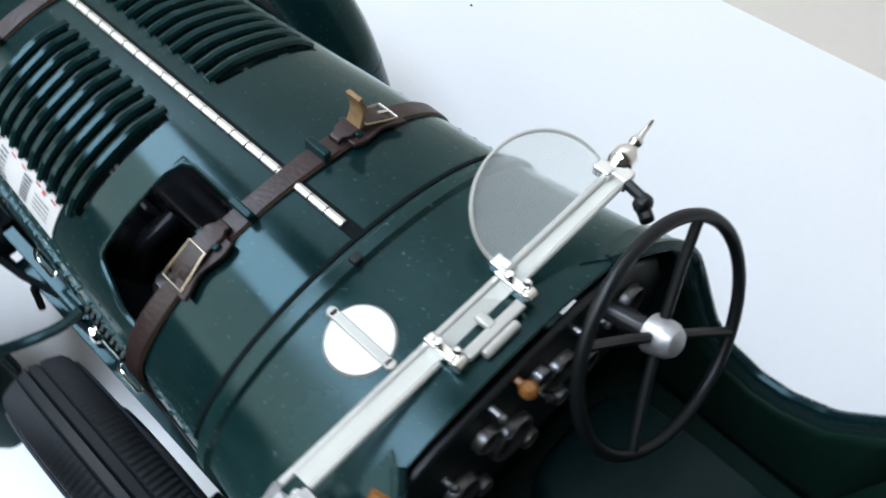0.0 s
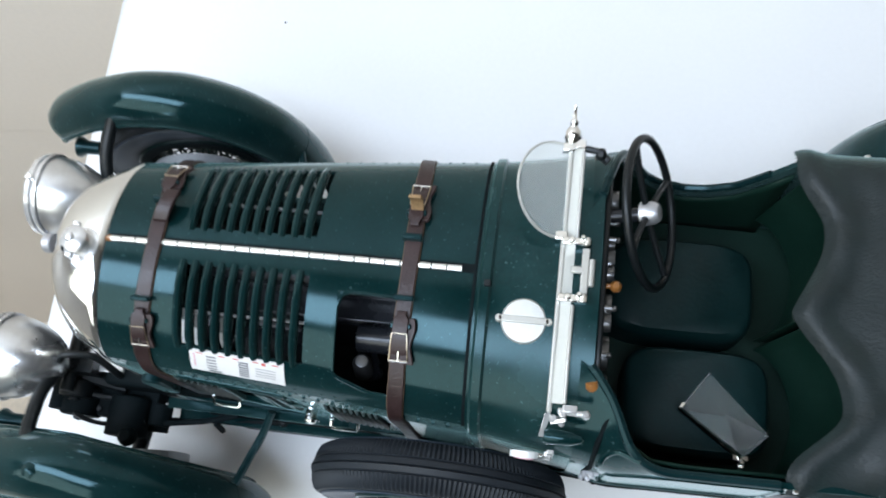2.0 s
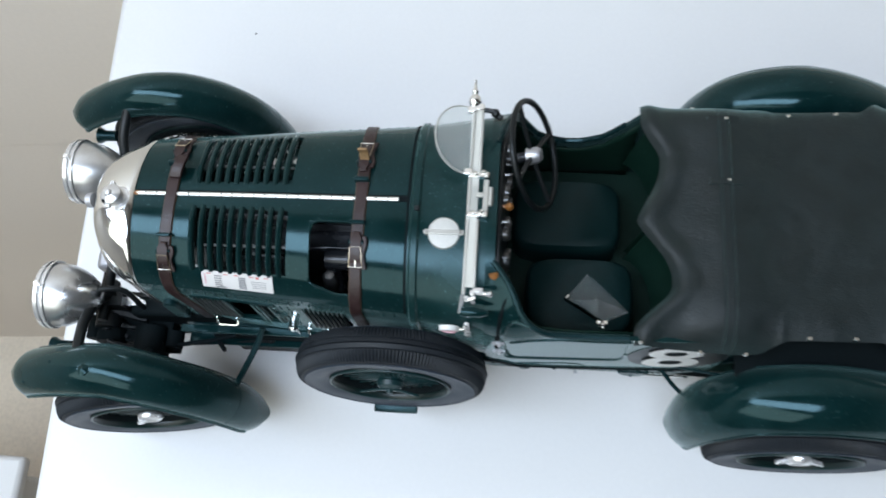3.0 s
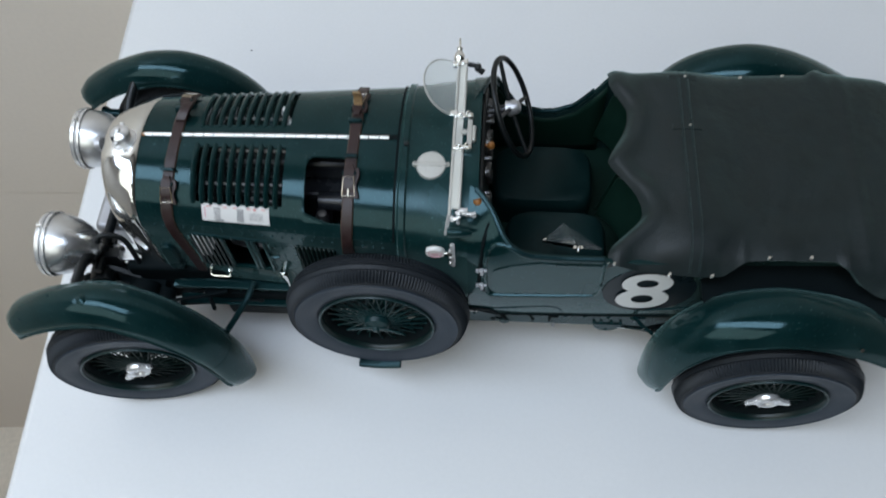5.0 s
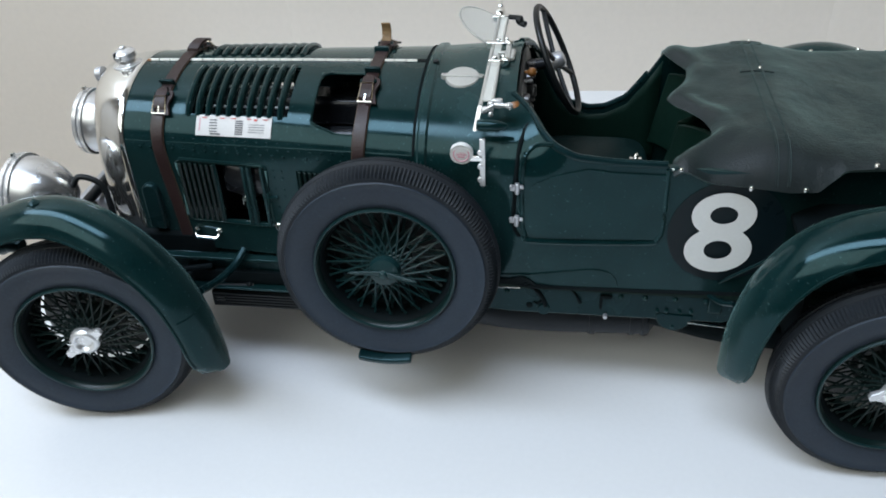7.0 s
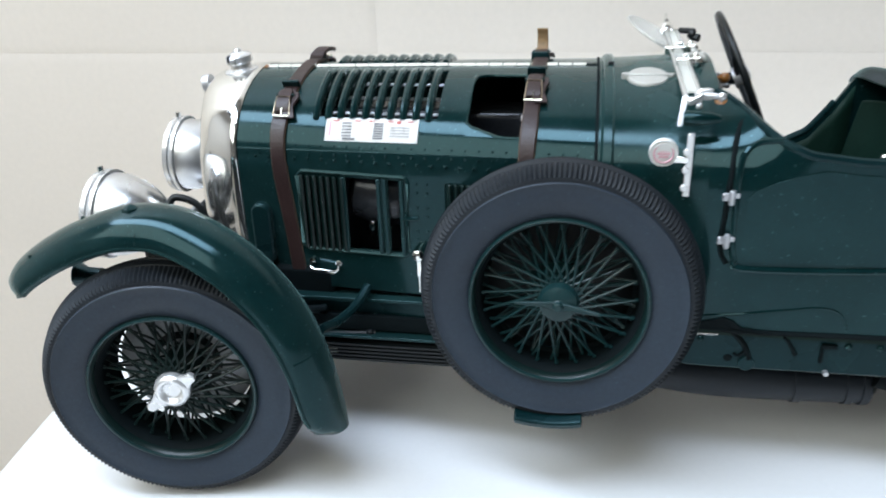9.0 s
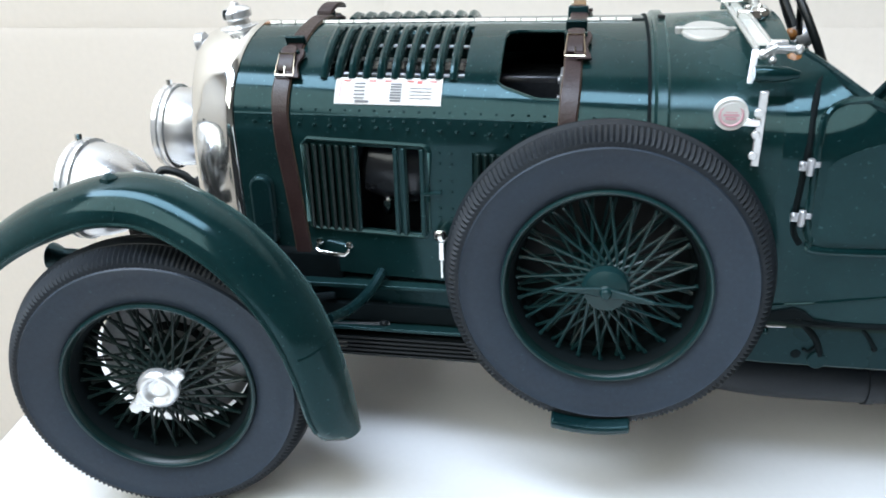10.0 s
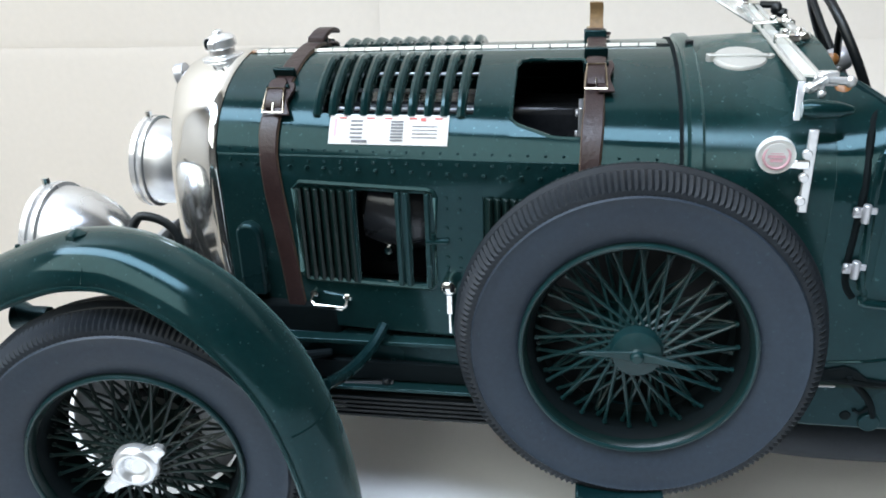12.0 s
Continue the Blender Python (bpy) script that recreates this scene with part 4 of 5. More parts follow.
part("lug", Shape().lathe([(0, 0.0), (0.0, 0.020), (0.015, 0.025), (0.08, 0.021), (0.115, 0.010), (0.12, 0.0)], (1.665, -0.492, 1.335), (1, -0.02, 0), 16), GREEN, car, "dark green rounded lug on the scuttle")

# ---- body tub ----
NEAR_TOP = [(1.76, 1.36), (1.80, 1.355), (1.84, 1.34), (1.90, 1.31), (1.96, 1.275), (2.05, 1.24), (2.2, 1.222), (2.45, 1.215), (2.6, 1.20), (3.0, 1.18), (3.98, 1.10)]
FAR_TOP = [(1.76, 1.36), (1.80, 1.34), (1.84, 1.25), (1.90, 1.10), (1.96, 0.985), (2.02, 0.93), (2.12, 0.905), (2.2, 0.915), (2.3, 0.97), (2.38, 1.08), (2.45, 1.20), (2.6, 1.20), (3.0, 1.18), (3.98, 1.10)]


def side_y(x, z):
    full = spread([(1.76, 0.53), (1.9, 0.555), (2.4, 0.545), (2.80, 0.53), (2.93, 0.525), (2.97, 0.46), (3.0, 0.43), (3.6, 0.41), (3.98, 0.36)], x)
    low = max(0.0, (0.85 - z) / 0.3)
    over = max(0.0, min(0.95, (z - 1.14) / 0.25)) * max(0.0, min(1.0, (2.08 - x) / 0.2))
    return full * math.sqrt(1 - over * over) - 0.012 * low * low


def side_panel(side, tops):
    xs_ = [1.76, 1.79, 1.84, 1.90, 1.96, 2.02, 2.08, 2.14, 2.2, 2.26, 2.32, 2.38, 2.45, 2.55, 2.7, 2.85, 3.0, 3.2, 3.4, 3.6, 3.8, 3.98]
    sh = Shape()
    rings = []
    for x in xs_:
        t = spread(tops, x)
        rings.append([(x, side * side_y(x, 0.612 + (t - 0.612) * k / 12), 0.612 + (t - 0.612) * k / 12) for k in range(13)])
    return sh.loft(rings, False, False)


for side, tops in ((-1, NEAR_TOP), (1, FAR_TOP)):
    bp = part("body_side", side_panel(side, tops), GREEN, car, "glossy dark green body side", solid=0.02, smooth=50)
    edge = [(x, side * (side_y(x, spread(tops, x))), spread(tops, x) + 0.003) for x in [1.79 + 0.025 * k for k in range(25)]]
    part("edge_roll", Shape().tube(smooth_path(edge, 60), 0.015, 8), GREEN_SATIN, bp)
# tail, floor and front bulkhead of the tub
part("body_tail", Shape().loft([[(3.97, -0.36, 0.58), (3.97, 0.36, 0.58), (3.97, 0.36, 1.08), (3.97, -0.36, 1.08)], [(4.12, -0.30, 0.64), (4.12, 0.30, 0.64), (4.10, 0.30, 1.02), (4.10, -0.30, 1.02)]]), GREEN, car, "dark green tail", bevel=0.04)
part("cockpit_floor", Shape().box((2.85, 0, 0.60), (2.2, 1.075, 0.03)), INNER, car)
part("cockpit_bulkhead", Shape().box((1.78, 0, 0.80), (0.02, 0.98, 0.40)), VOID, car)

# near-side door with raised outline, hinges and inside pocket
door_line = [(1.846, 1.19), (1.848, 0.95), (1.862, 0.885), (1.905, 0.856), (2.33, 0.866), (2.385, 0.892), (2.400, 0.955), (2.396, 1.205)]
ptsd = smooth_path([(x, -side_y(x, z) - 0.012, z) for x, z in [(1.965, 1.285), (1.900, 1.265), (1.862, 1.235)] + door_line], 60)
door = part("door_edge", Shape().tube(ptsd, 0.011, 8), GREEN, car, "dark green rounded door outline")
dp = Shape()
xs_d = [1.875, 1.90, 1.96, 2.02, 2.1, 2.2, 2.3, 2.37, 2.395]
rings = []
for x in xs_d:
    lo = 0.885 + (0.03 if x in (1.875, 2.395) else 0.0)
    hi = {1.875: 1.10, 1.90: 1.13, 1.96: 1.16, 2.02: 1.18}.get(x, spread(NEAR_TOP, x) - 0.035)
    rings.append([(x, -side_y(x, lo + (hi - lo) * k / 6) - 0.014, lo + (hi - lo) * k / 6) for k in range(7)])
part("door_panel", dp.loft(rings, False, False), GREEN, door, solid=0.006)
for z in (1.105, 0.955):
    h = Shape().cyl((1.828, -0.572, z - 0.024), (1.828, -0.572, z + 0.024), 0.010, n=10).box((1.812, -0.566, z), (0.026, 0.010, 0.026)).box((1.842, -0.568, z + 0.006), (0.022, 0.010, 0.016)).ball((1.806, -0.572, z + 0.008), 0.009)
    part("hinge", h, SILVER, door, "dull silver door hinge", bevel=0.003)
gap_line = [(1.868, 1.315), (1.845, 1.285), (1.829, 1.235), (1.822, 1.15), (1.818, 1.05), (1.814, 0.95), (1.820, 0.90), (1.840, 0.868)]
part("dark_gap", Shape().tube(smooth_path([(x, -side_y(x, z) - 0.006, z) for x, z in gap_line], 40), 0.0100, 8, up=(0, 1, 0)), VOID, door, "black shut gap in front of the door")
part("lock_post", Shape().cyl((2.275, -0.505, 1.19), (2.275, -0.50, 1.218), 0.007, n=8).ball((2.275, -0.49, 1.222), 0.011), CHROME, door)
part("latch", Shape().box((2.405, -0.545, 1.208), (0.020, 0.020, 0.012)).ball((2.41, -0.552, 1.205), 0.007), CHROME, door, bevel=0.003)
flap = [Vector((2.13, -0.30, 0.935)), Vector((2.275, -0.475, 1.205)), Vector((2.41, -0.365, 1.00)), Vector((2.24, -0.15, 0.865))]
fn = (flap[1] - flap[0]).cross(flap[3] - flap[0]).normalized() * 0.006
pk = part("folded_side_screen", Shape().loft([[p + fn for p in flap], [p - fn for p in flap]]), GLASS, car, "small folded clear side screen with chrome edge")
pk.visible_shadow = False
part("chrome_edge", Shape().tube([flap[0], flap[1]], 0.010, 8).box(flap[1] + Vector((0, 0, -0.006)), (0.045, 0.014, 0.012)).tube([flap[0], flap[0] + (flap[3] - flap[0]) * 0.14], 0.010, 8), CHROME, pk)

# ---- cockpit ----
dash = Shape()
prof = [(0.0, 1.355), (0.2, 1.352), (0.36, 1.31), (0.46, 1.22), (0.495, 1.10), (0.47, 1.02), (0.3, 0.99), (0.0, 0.985)]
full = [(a, b) for a, b in prof] + [(-a, b) for a, b in prof[-2:0:-1]]
dash.loft([[(1.80 + d + 0.06 * (1.355 - b), a, b) for a, b in full] for d in (0.0, 0.02)])
dashboard = part("dashboard", dash, BLACK, car, "black dashboard crowded with round dials", bevel=0.006)
dials = [(-0.03, 1.14, 0.058), (0.115, 1.22, 0.046), (-0.10, 1.25, 0.030), (0.055, 1.28, 0.026), (-0.18, 1.12, 0.050), (-0.30, 1.20, 0.036), (0.21, 1.13, 0.032), (-0.26, 1.06, 0.028), (0.02, 1.05, 0.026), (-0.12, 1.05, 0.024), (0.34, 1.20, 0.045), (0.36, 1.08, 0.03), (0.12, 1.10, 0.022), (-0.38, 1.12, 0.03)]
for y, z, r in dials:
    x = 1.822 + 0.06 * (1.355 - z)
    d = part("dial", Shape().lathe([(0.0, r), (0.016, r), (0.022, r * 0.93), (0.020, r * 0.84)], (x, y, z), (1, 0, 0.06), 22, caps=False), DULL, dashboard, "round dial with dull silver bezel")
    part("dial_face", Shape().cyl((x + 0.004, y, z), (x + 0.008, y, z), r * 0.9, n=20), BLACK, d)
    part("dial_hand", Shape().box((x + 0.010, y + r * 0.2, z + r * 0.2), (0.003, r * 0.12, r * 0.8), Euler((radians(-45), 0, 0)).to_matrix()), WHITE, d)
for y, z, m_ in ((0.0, 1.335, AMBER), (-0.07, 1.325, CHROME), (0.17, 1.30, CHROME), (0.075, 1.165, CHROME), (-0.2, 1.22, CHROME), (0.25, 1.24, CHROME)):
    part("switch_knob", Shape().cyl((1.81, y, z), (1.845, y, z), 0.008, n=8).ball((1.852, y, z), 0.020 if m_ is AMBER else 0.010), AMBER if m_ is AMBER else DULL, dashboard, "amber knob" if m_ is AMBER else "")
part("grab_block", Shape().lathe([(0, 0.0), (0.0, 0.020), (0.015, 0.027), (0.075, 0.024), (0.09, 0.0)], (1.795, -0.31, 1.345), (0.25, -0.5, -0.8), 14), AMBER, dashboard, "amber-brown lamp", smooth=60)

# steering wheel
sc = Vector((1.957, 0.288, 1.268))
sn = Vector((0.91, 0.0, 0.415)).normalized()
su = Vector((-0.415, 0, 0.91)).normalized()
sr = 0.252
steer = part("steering_wheel", Shape().tube([sc + (Vector((0, 1, 0)) * math.cos(t) + su * math.sin(t)) * sr for t in [2 * math.pi * k / 64 for k in range(64)]], 0.0142, 10, ring=True, up=sn), BLACK, car, "black four-spoke steering wheel")
for a in (45, 135, 225, 315):
    d = Vector((0, 1, 0)) * math.cos(radians(a + 4)) + su * math.sin(radians(a + 4))
    part("spoke", Shape().tube([sc + d * 0.03 - sn * 0.012, sc + d * 0.14 - sn * 0.008, sc + d * (sr - 0.005)], 0.0115, 8, up=sn), BLACK, steer)
part("hub_boss", Shape().lathe([(-0.03, 0.0), (-0.03, 0.042), (0.0, 0.040), (0.015, 0.038), (0.030, 0.028), (0.036, 0.0)], sc, sn, 24), SILVER, steer, "silver hub boss")
part("column", Shape().cyl(sc - sn * 0.02, sc + Vector((-0.18, -0.02, -0.03)), 0.024, 0.027), ENGINE, steer, "dark grey steering column")

# seats
for yc, ym, half_w, xm, half_l in ((-0.262, -0.245, 0.195, 2.20, 0.262), (0.262, 0.175, 0.192, 2.13, 0.272)):
    cushion = Shape()
    rings = []
    for k in range(9):
        t = k / 8
        z = 0.63 + 0.22 * t
        g_ = 1.0 - 0.10 * max(0.0, (t - 0.7) / 0.3) ** 2
        rings.append([(xm + half_l * g_ * math.copysign(abs(math.cos(a)) ** 0.45, math.cos(a)), ym + half_w * g_ * math.copysign(abs(math.sin(a)) ** 0.45, math.sin(a)), z) for a in [2 * math.pi * j / 32 for j in range(32)]])
    seat = part("seat", cushion.loft(rings), SEAT, car, "dark green leather bucket seat cushion", smooth=60)
    rings = []
    for k in range(13):
        t = k / 12
        a = radians(-80 + 160 * t)
        xb, yb = 2.40 + 0.17 * math.cos(a), yc + 0.25 * math.sin(a)
        rings.append([(xb - 0.02, yb, 0.74), (xb + 0.05, yb, 1.17 - 0.05 * abs(math.sin(a))), (xb + 0.09, yb * 1.0, 1.165 - 0.05 * abs(math.sin(a))), (xb + 0.04, yb, 0.74)])
    part("backrest", Shape().loft(rings), INNER, seat, "green leather curved backrest", bevel=0.02, smooth=60)
for side, tops, xs_l in ((-1, NEAR_TOP, (1.85, 1.92, 2.0, 2.1, 2.2, 2.45)), (1, FAR_TOP, (1.85, 1.9, 1.96, 2.02, 2.12, 2.2, 2.3, 2.38, 2.45))):
    rings = []
    for x in xs_l:
        hi = spread(tops, x) - 0.025
        rings.append([(x, side * (side_y(x, 0.62 + (hi - 0.62) * k / 8) - 0.03), 0.62 + (hi - 0.62) * k / 8) for k in range(9)])
    part("cockpit_lining", Shape().loft(rings, False, False), INNER, car, solid=0.01, crisp=False)

# ---- tonneau cover ----


def ton_front(y):
    a = abs(y)
    deep = 0.105 if y > 0 else 0.15
    if a < 0.30:
        return 2.43 + deep * math.sin(math.pi / 2 * min(1.0, a / 0.28)) ** 1.3
    back, span = (0.085, 0.20) if y > 0 else (0.165, 0.22)
    t = min(1.0, (a - 0.30) / span)
    return 2.43 + deep - back * t * t * (3 - 2 * t)


def ton_side(x, far=False):
    if far:
        return spread([(2.4, 0.600), (2.85, 0.605), (2.97, 0.60), (3.05, 0.565), (3.45, 0.575), (3.53, 0.635), (3.7, 0.645), (3.98, 0.62)], x)
    return spread([(2.4, 0.565), (2.85, 0.57), (2.95, 0.565), (3.05, 0.52), (3.45, 0.51), (3.54, 0.595), (3.65, 0.62), (3.98, 0.61)], x)


def ton_hem(x):
    return spread([(2.4, 1.20), (2.55, 1.155), (2.85, 1.135), (2.94, 1.14), (3.03, 1.205), (3.50, 1.212), (3.58, 1.13), (3.7, 1.07), (3.98, 1.02)], x)


def cover():
    rings = []
    ny, nx = 97, 120
    for i in range(nx):
        t = i / (nx - 1)
        ring = []
        for j in range(ny):
            w = -1 + 2 * j / (ny - 1)
            e = abs(w)
            x0 = ton_front(w * (0.600 if w > 0 else 0.565))
            x = x0 + (3.87 - 0.10 * e**10 - x0) * t
            half = ton_side(x, w > 0)
            y = w * half
            hem, crown = ton_hem(x), 1.235 + 0.045 * math.exp(-((x - 2.81) / 0.18) ** 2) - 0.03 * max(0.0, (x - 3.5) / 0.5) ** 2
            z = hem + (crown - hem) * (1 - e ** (9 if w < 0 else 16))
            z += 0.016 * math.exp(-((x - x0 - 0.055) / 0.05) ** 2) - 0.022 * math.exp(-((x - x0) / 0.018) ** 2)
            z += 0.003 * math.sin(11 * x + 4 * y) * math.cos(7 * y - 3 * x) + 0.003 * math.sin(31 * y + 5 * x) * math.exp(-((x - x0) / 0.15) ** 2)
            z += 0.004 * noise.noise(Vector((x * 5, y * 5, 3.0))) + 0.0018 * noise.noise(Vector((x * 15, y * 11, 7.0))) + 0.0012 * noise.noise(Vector((x * 45, y * 30, 1.0)))
            z += 0.006 * math.exp(-((x - 3.60 - 0.03 * y) / 0.03) ** 2)
            ring.append((x, y, z))
        rings.append(ring)
    return Shape().loft(rings, False, False)


ton = part("tonneau_cover", cover(), CLOTH, car, "dark grey cloth tonneau cover with scalloped front edge", solid=0.014, smooth=80)


def on_cover(x, y):
    half = ton_side(x, y > 0)
    e = min(1.0, abs(y) / half)
    hem, crown = ton_hem(x), 1.235 + 0.045 * math.exp(-((x - 2.81) / 0.18) ** 2) - 0.03 * max(0.0, (x - 3.5) / 0.5) ** 2
    return hem + (crown - hem) * (1 - e ** (9 if y < 0 else 16))


for dx in (-0.022, 0.022):
    pts = [(2.81 + dx, y, on_cover(2.81 + dx, y) + 0.010) for y in [-0.565 + 1.13 * k / 40 for k in range(41)]]
    part("stitched_seam", Shape().tube(pts, 0.006, 6), CLOTH, ton)
for x, y in ((2.81, 0.18), (2.81, 0.49)):
    pts = [(x - 0.07 + 0.14 * k / 8, y, on_cover(x - 0.07 + 0.14 * k / 8, y) + 0.006) for k in range(9)]
    rr = [[Vector(p) + Vector((0, -0.018, 0)), Vector(p) + Vector((0, 0.018, 0)), Vector(p) + Vector((0, 0.016, 0.007)), Vector(p) + Vector((0, -0.016, 0.007))] for p in pts]
    part("cover_strap", Shape().loft(rr), CLOTH, ton)
    part("stud", Shape().ball((x + 0.012, y, on_cover(x, y) + 0.016), 0.010, 10), CHROME, ton)
for x, y, z in ((2.70, -0.575, 1.15), (2.894, -0.575, 1.15), (3.14, -0.512, 1.225), (3.325, -0.508, 1.235), (3.12, 0.545, 1.222), (3.33, 0.555, 1.232), (2.44, -0.555, 1.205), (2.70, 0.61, 1.15)):
    part("stud", Shape().ball((x, y, z), 0.012, 10), CHROME, ton, "small bright press stud")

# ---- race number ----
disc = Shape()


def on_side(x, z, lift):
    return (x, -side_y(x, z) - lift, z)


ring_n = 40
pts = [on_side(2.645, 0.925, 0.013)] + [on_side(2.645 + 0.225 * math.cos(2 * math.pi * k / ring_n), 0.925 + 0.235 * math.sin(2 * math.pi * k / ring_n), 0.013) for k in range(ring_n)]
disc.add(pts, [(0, 1 + k, 1 + (k + 1) % ring_n) for k in range(ring_n)])
roundel = part("number_disc", disc, DARK_DISC, car, "black disc with a white number eight")


def annulus(cx, cz, ax, az, bx, bz, lift):
    n = 48
    o = [on_side(cx + ax * math.cos(2 * math.pi * k / n), cz + az * math.sin(2 * math.pi * k / n), lift) for k in range(n)]
    i = [on_side(cx + bx * math.cos(2 * math.pi * k / n), cz + bz * math.sin(2 * math.pi * k / n), lift) for k in range(n)]
    return o + i, [(k, (k + 1) % n, n + (k + 1) % n, n + k) for k in range(n)]


part("number_upper_loop", Shape().add(*annulus(2.624, 1.012, 0.122, 0.102, 0.052, 0.040, 0.020)), WHITE, roundel, "white upper loop of the eight")
part("number_lower_loop", Shape().add(*annulus(2.622, 0.850, 0.130, 0.110, 0.054, 0.044, 0.022)), WHITE, roundel, "white lower loop of the eight")

# ---- chassis ----
HORN_X, HORN_Z = -0.36, 0.72
for side in (-1, 1):
    fr = part("chassis_rail", Shape().loft([[(x, side * (y - 0.03), z - 0.075), (x, side * (y + 0.03), z - 0.075), (x, side * (y + 0.03), z + 0.075), (x, side * (y - 0.03), z + 0.075)] for x, y, z in ((-0.30, 0.36, 0.56), (0.0, 0.37, 0.53), (0.5, 0.40, 0.52), (1.2, 0.44, 0.52), (1.8, 0.503, 0.525), (2.7, 0.503, 0.525), (3.0, 0.46, 0.60), (3.5, 0.44, 0.62), (3.95, 0.42, 0.55))]), GREEN_SATIN, car, "dark green riveted chassis rail", bevel=0.01)
    part("rail_flange", Shape().box((0.95, side * 0.445, 0.600), (1.6, 0.040, 0.014)), GREEN, fr, bevel=0.003)
    part("rail_flange", Shape().box((0.95, side * 0.462, 0.455), (1.6, 0.062, 0.012)), GREEN, fr, bevel=0.003)
    sill_xs = [1.70 + 0.05 * k for k in range(23)]
    # Raised matt black bead standing in for the shadow line under the body.
    part("sill_shade", Shape().tube([(x, side * (side_y(x, 0.615) + 0.009), 0.616) for x in sill_xs], 0.0100, 6), VOID, fr, "black bead drawn as the shaded gap between body and rail")
    bulge = [(1.70, 0.652), (1.78, 0.661), (1.90, 0.686), (2.07, 0.713), (2.14, 0.722), (2.20, 0.713), (2.235, 0.680), (2.245, 0.640)]
    part("pressed_bead", Shape().tube(smooth_path([(x, side * (side_y(x, z) + 0.009), z) for x, z in bulge], 40), 0.0042, 6), GREEN, fr)
    rv = Shape()
    for k in range(5):
        rv.ball((0.5 + 0.12 * k, side * 0.440, 0.53), 0.008, 6)
    tagged(part("rivets", rv, GREEN_SATIN, fr), kind="stuff")
    yr = side * 0.536
    boss = [(1.70, 0.612), (1.70, 0.630), (1.79, 0.640), (1.855, 0.664), (1.885, 0.657), (1.915, 0.632), (2.02, 0.618), (2.02, 0.611)]
    part("pedal_box", Shape().loft([[(x, side * (side_y(x, 0.63) + d), z) for x, z in boss] for d in (0.0, 0.020)]), VOID, fr, "black tapered cover above the rail", bevel=0.005)
    lever = Shape().tube(smooth_path([(1.868, side * 0.560, 0.640), (1.893, yr, 0.600), (1.930, yr, 0.560), (1.948, yr, 0.525), (1.957, yr, 0.495)], 14), 0.0095, 8, up=(0, 1, 0))
    lever.tube([(1.945, yr, 0.530), (1.922, yr, 0.505), (1.905, yr, 0.515)], 0.006, 6, up=(0, 1, 0))
    part("brake_lever", lever, VOID, fr, "bent black lever")
    part("lever_plate", Shape().cyl((1.950, side * 0.528, 0.478), (1.950, side * 0.542, 0.478), 0.028, n=18), GREEN_SATIN, fr, bevel=0.003)
    part("rail_hole", Shape().lathe([(0.0, 0.0), (0.0, 0.015), (0.004, 0.013), (0.004, 0.0)], (1.888, side * 0.533, 0.494), (0, side, 0), 14), VOID, fr)
    part("hook", Shape().tube(smooth_path([(2.062, yr, 0.592), (2.078, yr, 0.572), (2.092, side * 0.545, 0.552), (2.100, side * 0.548, 0.535)], 8), 0.0058, 6, up=(0, 1, 0)).ball((2.101, side * 0.546, 0.534), 0.0095, 8), VOID, fr)
    hanger = part("hanger_bracket", Shape().box((2.210, side * 0.540, 0.566), (0.050, 0.014, 0.015)).box((2.190, side * 0.536, 0.530), (0.012, 0.010, 0.065)), VOID, fr, bevel=0.003)
    part("bolt", Shape().cyl((2.212, side * 0.525, 0.462), (2.212, side * 0.552, 0.462), 0.009, n=8), SILVER, hanger, "silver bolt")
    half_disc = [(2.50 + 0.078 * math.cos(radians(a)), 0.488 + 0.085 * math.sin(radians(a))) for a in range(180, 361, 15)]
    mount = part("spring_mount", Shape().loft([[(x, side * d, z) for x, z in half_disc] for d in (0.515, 0.541)]), GREEN_SATIN, fr, "half-round spring mounting plate", bevel=0.004)
    for x, z in ((2.428, 0.505), (2.466, 0.507), (2.520, 0.505), (2.568, 0.510), (2.498, 0.425)):
        part("bolt", Shape().ball((x, side * 0.540, z), 0.0095, 8), GREEN, mount)
    for x in (2.272, 2.372, 2.496, 2.62, 1.79):
        part("bolt", Shape().lathe([(0.0, 0.013), (0.006, 0.012), (0.012, 0.006), (0.013, 0.0)], (x, side * 0.532, 0.567), (0, side, 0), 8), GREEN, fr)
    part("brake_rod", Shape().tube([(2.556, side * 0.540, 0.453), (2.78, side * 0.535, 0.430)], 0.0055, 6), CHROME, fr, "bright brake rod")
    part("cable_tube", Shape().tube([(1.70, yr, 0.584), (1.846, yr, 0.588)], 0.004, 6), NUT, fr)
    part("bracket", Shape().box((2.66, side * 0.525, 0.55), (0.06, 0.04, 0.08)), GREEN_SATIN, fr, bevel=0.008)
    part("rear_spring", Shape().tube(smooth_path([(2.42, side * 0.42, 0.40), (2.70, side * 0.45, 0.35), (3.05, side * 0.46, 0.33), (3.30, side * 0.46, 0.37)], 14), 0.055, 10), VOID, fr, "black bound rear leaf spring")
    # leaf springs and friction damper
    for k in range(4):
        w = 0.42 - 0.08 * k
        pts = smooth_path([(-w, side * 0.40, 0.52 - 0.02 * k), (0, side * 0.40, 0.40 + 0.012 * k * -1), (w, side * 0.40, 0.50 - 0.02 * k)], 12)
        rr = [[p + Vector((0, -0.025, -0.006)), p + Vector((0, 0.025, -0.006)), p + Vector((0, 0.025, 0.006)), p + Vector((0, -0.025, 0.006))] for p in pts]
        part("leaf_spring", Shape().loft(rr), BLACK, fr)
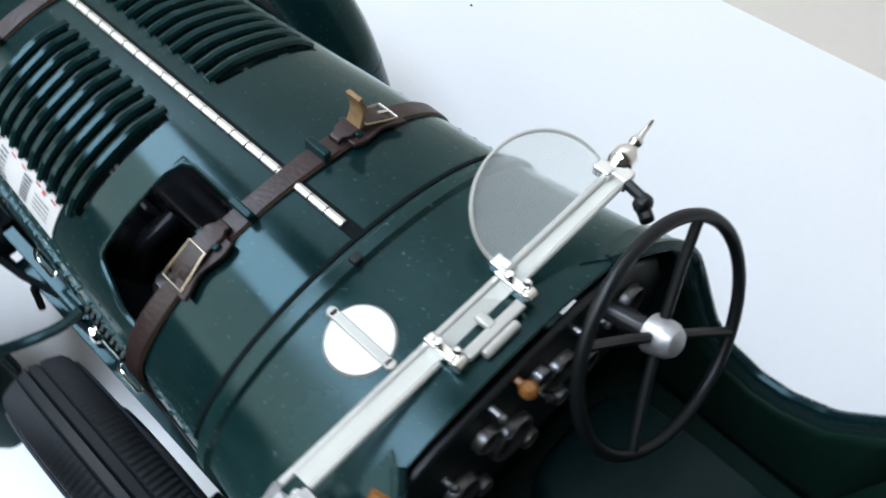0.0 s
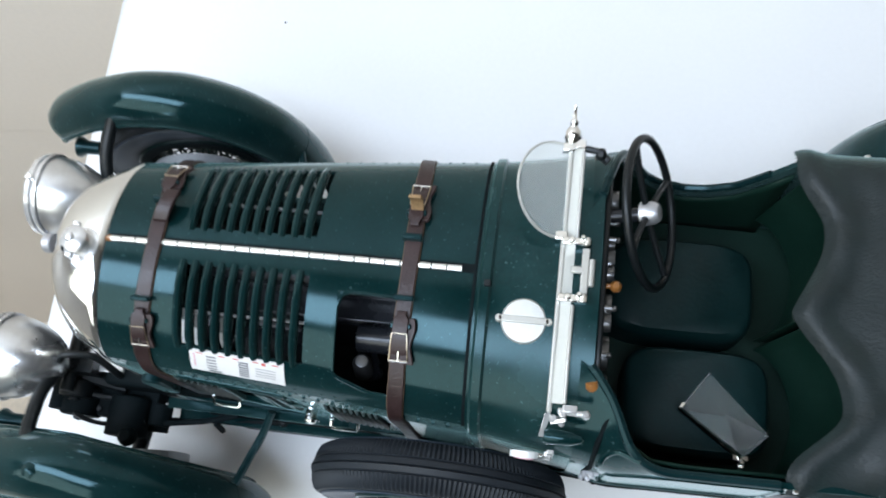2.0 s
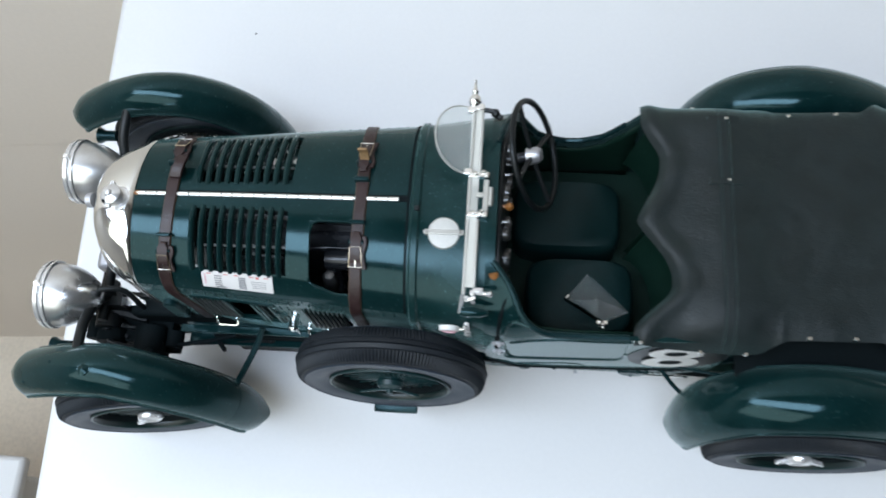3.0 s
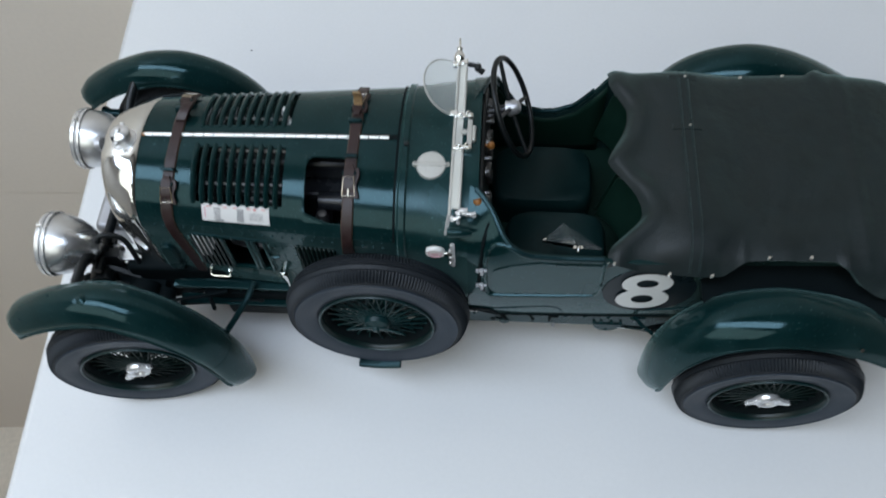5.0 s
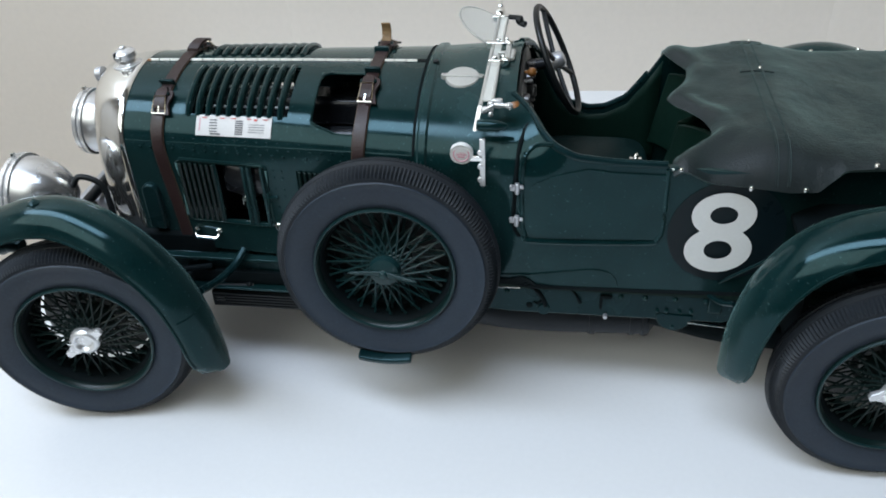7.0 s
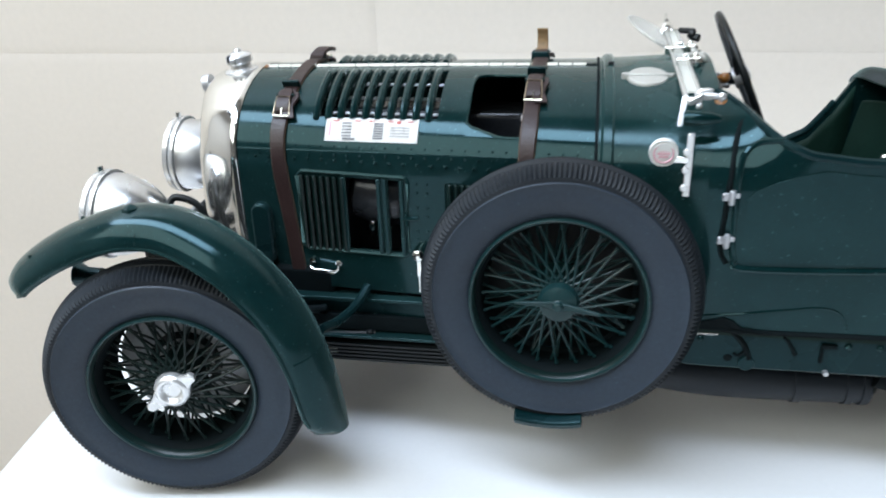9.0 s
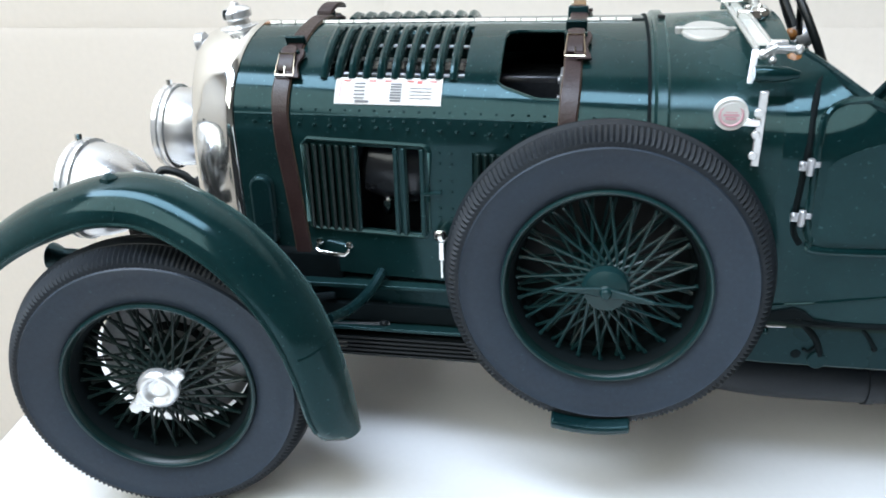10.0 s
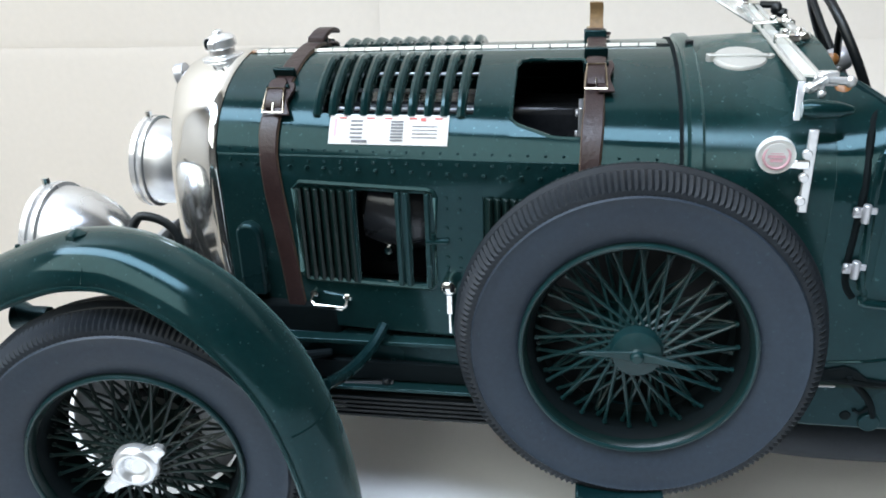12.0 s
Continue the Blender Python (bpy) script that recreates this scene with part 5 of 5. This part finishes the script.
    part("damper", Shape().cyl((-0.24, side * 0.40, 0.62), (-0.24, side * 0.47, 0.62), 0.065, n=24).cyl((-0.24, side * 0.47, 0.62), (-0.24, side * 0.485, 0.62), 0.025, n=12).box((-0.12, side * 0.45, 0.56), (0.26, 0.02, 0.04), Euler((0, radians(24), 0)).to_matrix()), BLACK, fr, bevel=0.004)
    part("horn", Shape().lathe([(0, 0.03), (0.06, 0.03), (0.09, 0.045), (0.10, 0.045), (0.085, 0.03)], (HORN_X, side * 0.60, HORN_Z), (-1, 0, 0.02), 16), GREEN_SATIN, fr)
part("front_apron", Shape().box((0.18, -0.36, 0.60), (0.56, 0.10, 0.20)).box((0.18, 0.36, 0.60), (0.56, 0.10, 0.20)).box((-0.02, 0, 0.56), (0.10, 0.72, 0.22)), VOID, car, "black apron under the radiator", bevel=0.02)
for side in (-1, 1):
    gear = Shape().cyl((-0.02, side * 0.44, 0.56), (-0.02, side * 0.60, 0.56), 0.085, n=20).cyl((0.09, side * 0.45, 0.52), (0.09, side * 0.54, 0.52), 0.05, n=18)
    gear.box((-0.01, side * 0.51, 0.49), (0.26, 0.10, 0.05)).tube([(0.10, side * 0.53, 0.54), (0.30, side * 0.50, 0.56), (0.44, side * 0.46, 0.56)], 0.012, 8).cyl((0.345, side * 0.50, 0.55), (0.345, side * 0.52, 0.44), 0.012, n=8).ball((0.02, side * 0.60, 0.62), 0.04)
    gear.cyl((-0.24, side * 0.42, 0.55), (-0.24, side * 0.535, 0.55), 0.080, n=20).box((-0.12, side * 0.46, 0.52), (0.42, 0.13, 0.09)).cyl((-0.33, side * 0.40, 0.56), (-0.33, side * 0.52, 0.56), 0.045, n=16)
    axle_gear = part("brake_gear", gear, VOID, car, "black brake and damper gear at the front axle", bevel=0.006)
    for x, y, z in ((-0.24, 0.545, 0.575), (-0.15, 0.50, 0.572), (-0.05, 0.49, 0.572), (0.05, 0.50, 0.545)):
        part("gear_bolt", Shape().cyl((x, side * y, z - 0.03), (x, side * y, z + 0.008), 0.011, n=6), ENGINE, axle_gear)
    part("brake_cable", Shape().tube(smooth_path([(-0.28, side * 0.50, 0.60), (-0.18, side * 0.55, 0.63), (-0.06, side * 0.56, 0.61), (0.06, side * 0.53, 0.58)], 14), 0.009, 8), BLACK, axle_gear)
part("front_axle", Shape().tube([(0, -0.72, 0.46), (0, -0.45, 0.40), (0, 0.45, 0.40), (0, 0.72, 0.46)], 0.032, 10), BLACK, car, "black front axle")
part("rear_axle", Shape().cyl((3.3, -0.72, 0.46), (3.3, 0.72, 0.46), 0.05).ball((3.3, 0, 0.46), 0.16, 16), BLACK, car, "black rear axle")
part("front_cross_tube", Shape().cyl((-0.30, -0.40, 0.60), (-0.30, 0.40, 0.60), 0.03), BLACK, car)
part("lamp_bar", Shape().tube([(-0.22, -0.46, 0.74), (-0.22, 0.46, 0.74)], 0.026, 10), BLACK, car)
bl = Shape().box((-0.24, 0, 0.60), (0.20, 0.34, 0.20))
sup = part("supercharger", bl, SILVER, car, "silver supercharger between the front rails", bevel=0.03)
plate = [(-0.235, -0.235), (-0.206, -0.378), (-0.015, -0.360), (-0.02, -0.340)]
part("intake_cover", Shape().loft([[(x, y, z) for x, y in plate] for z in (0.695, 0.712)]), NUT, sup, "bright triangular cover plate", bevel=0.004)
part("intake_boss", Shape().cyl((-0.195, -0.262, 0.71), (-0.195, -0.262, 0.735), 0.026, n=16).box((-0.165, -0.318, 0.722), (0.05, 0.03, 0.02)).ball((-0.135, -0.312, 0.722), 0.018), BLACK, sup, bevel=0.003)
# engine undertray with ribs, exhaust
tray = part("ribbed_sump", Shape().box((0.72, -0.30, 0.385), (0.62, 0.36, 0.08)), BLACK, car, "black ribbed sump box", bevel=0.01)
for k in range(5):
    part("rib", Shape().box((0.72, -0.483, 0.355 + 0.016 * k), (0.60, 0.014, 0.008)), BLACK, tray)
part("steering_link", Shape().cyl((0.08, -0.5, 0.44), (0.62, -0.46, 0.46), 0.010, n=6).ball((0.6, -0.46, 0.46), 0.018), BLACK, car)
part("sump_lug", Shape().box((0.45, -0.46, 0.385), (0.05, 0.05, 0.03)), CREAM, car, bevel=0.008)
ex = Shape().tube(smooth_path([(1.05, -0.36, 0.44), (1.45, -0.41, 0.405), (1.8, -0.39, 0.335), (2.15, -0.36, 0.312), (2.39, -0.347, 0.312)], 20), 0.082, 18)
ex.lathe([(0.0, 0.0), (0.0, 0.088), (0.01, 0.090), (0.03, 0.086), (0.045, 0.060), (0.06, 0.045), (0.06, 0.0)], (2.385, -0.347, 0.312), Vector((1, 0.06, 0.0)), 18)
part("exhaust_box", ex, EXHAUST, car, "black exhaust pipe under the sill")
for x, y, z in ((2.15, -0.360, 0.312), (2.33, -0.350, 0.311)):
    part("exhaust_clamp", Shape().cyl((x, y, z), (x + 0.026, y + 0.0015, z), 0.0875, n=18), EXHAUST, car)
part("underbody", Shape().box((1.9, 0, 0.50), (3.2, 0.92, 0.06)), VOID, car)
part("fuel_tank", Shape().box((3.75, 0, 0.70), (0.36, 0.74, 0.30)), GREEN_SATIN, car, bevel=0.05)

# ---- wall tiles, last ----
part("lower_panel", Shape().box((3, BACK + 0.066, (DOWN - 3.06) / 2), (59, 0.108, -3.06 - DOWN)), TILE, wall_back, "plain beige panel below the tiles")
W_T = 3.87
tile = None
for i in range(-6, 8):
    for j in range(-1, 6):
        x, z = 0.09 + W_T * (i + 0.5), 0.81 + W_T * (j + 0.5)
        if not (z < 21 and -24 < x < 30):
            continue
        if tile is None:
            h = W_T / 2 - 0.0003
            steps = [(0.0, 0.12), (0.0, 0.0065), (0.016, 0.0042), (0.036, 0.0015), (0.065, 0.0)]
            sh = Shape().loft([[(a * (h - b), d, c * (h - b)) for a, c in ((-1, -1), (1, -1), (1, 1), (-1, 1))] for b, d in steps])
            tile = part("tile", sh, TILE, wall_back, at=place(x, BACK, z))
        else:
            share(tile, place(x, BACK, z), wall_back)
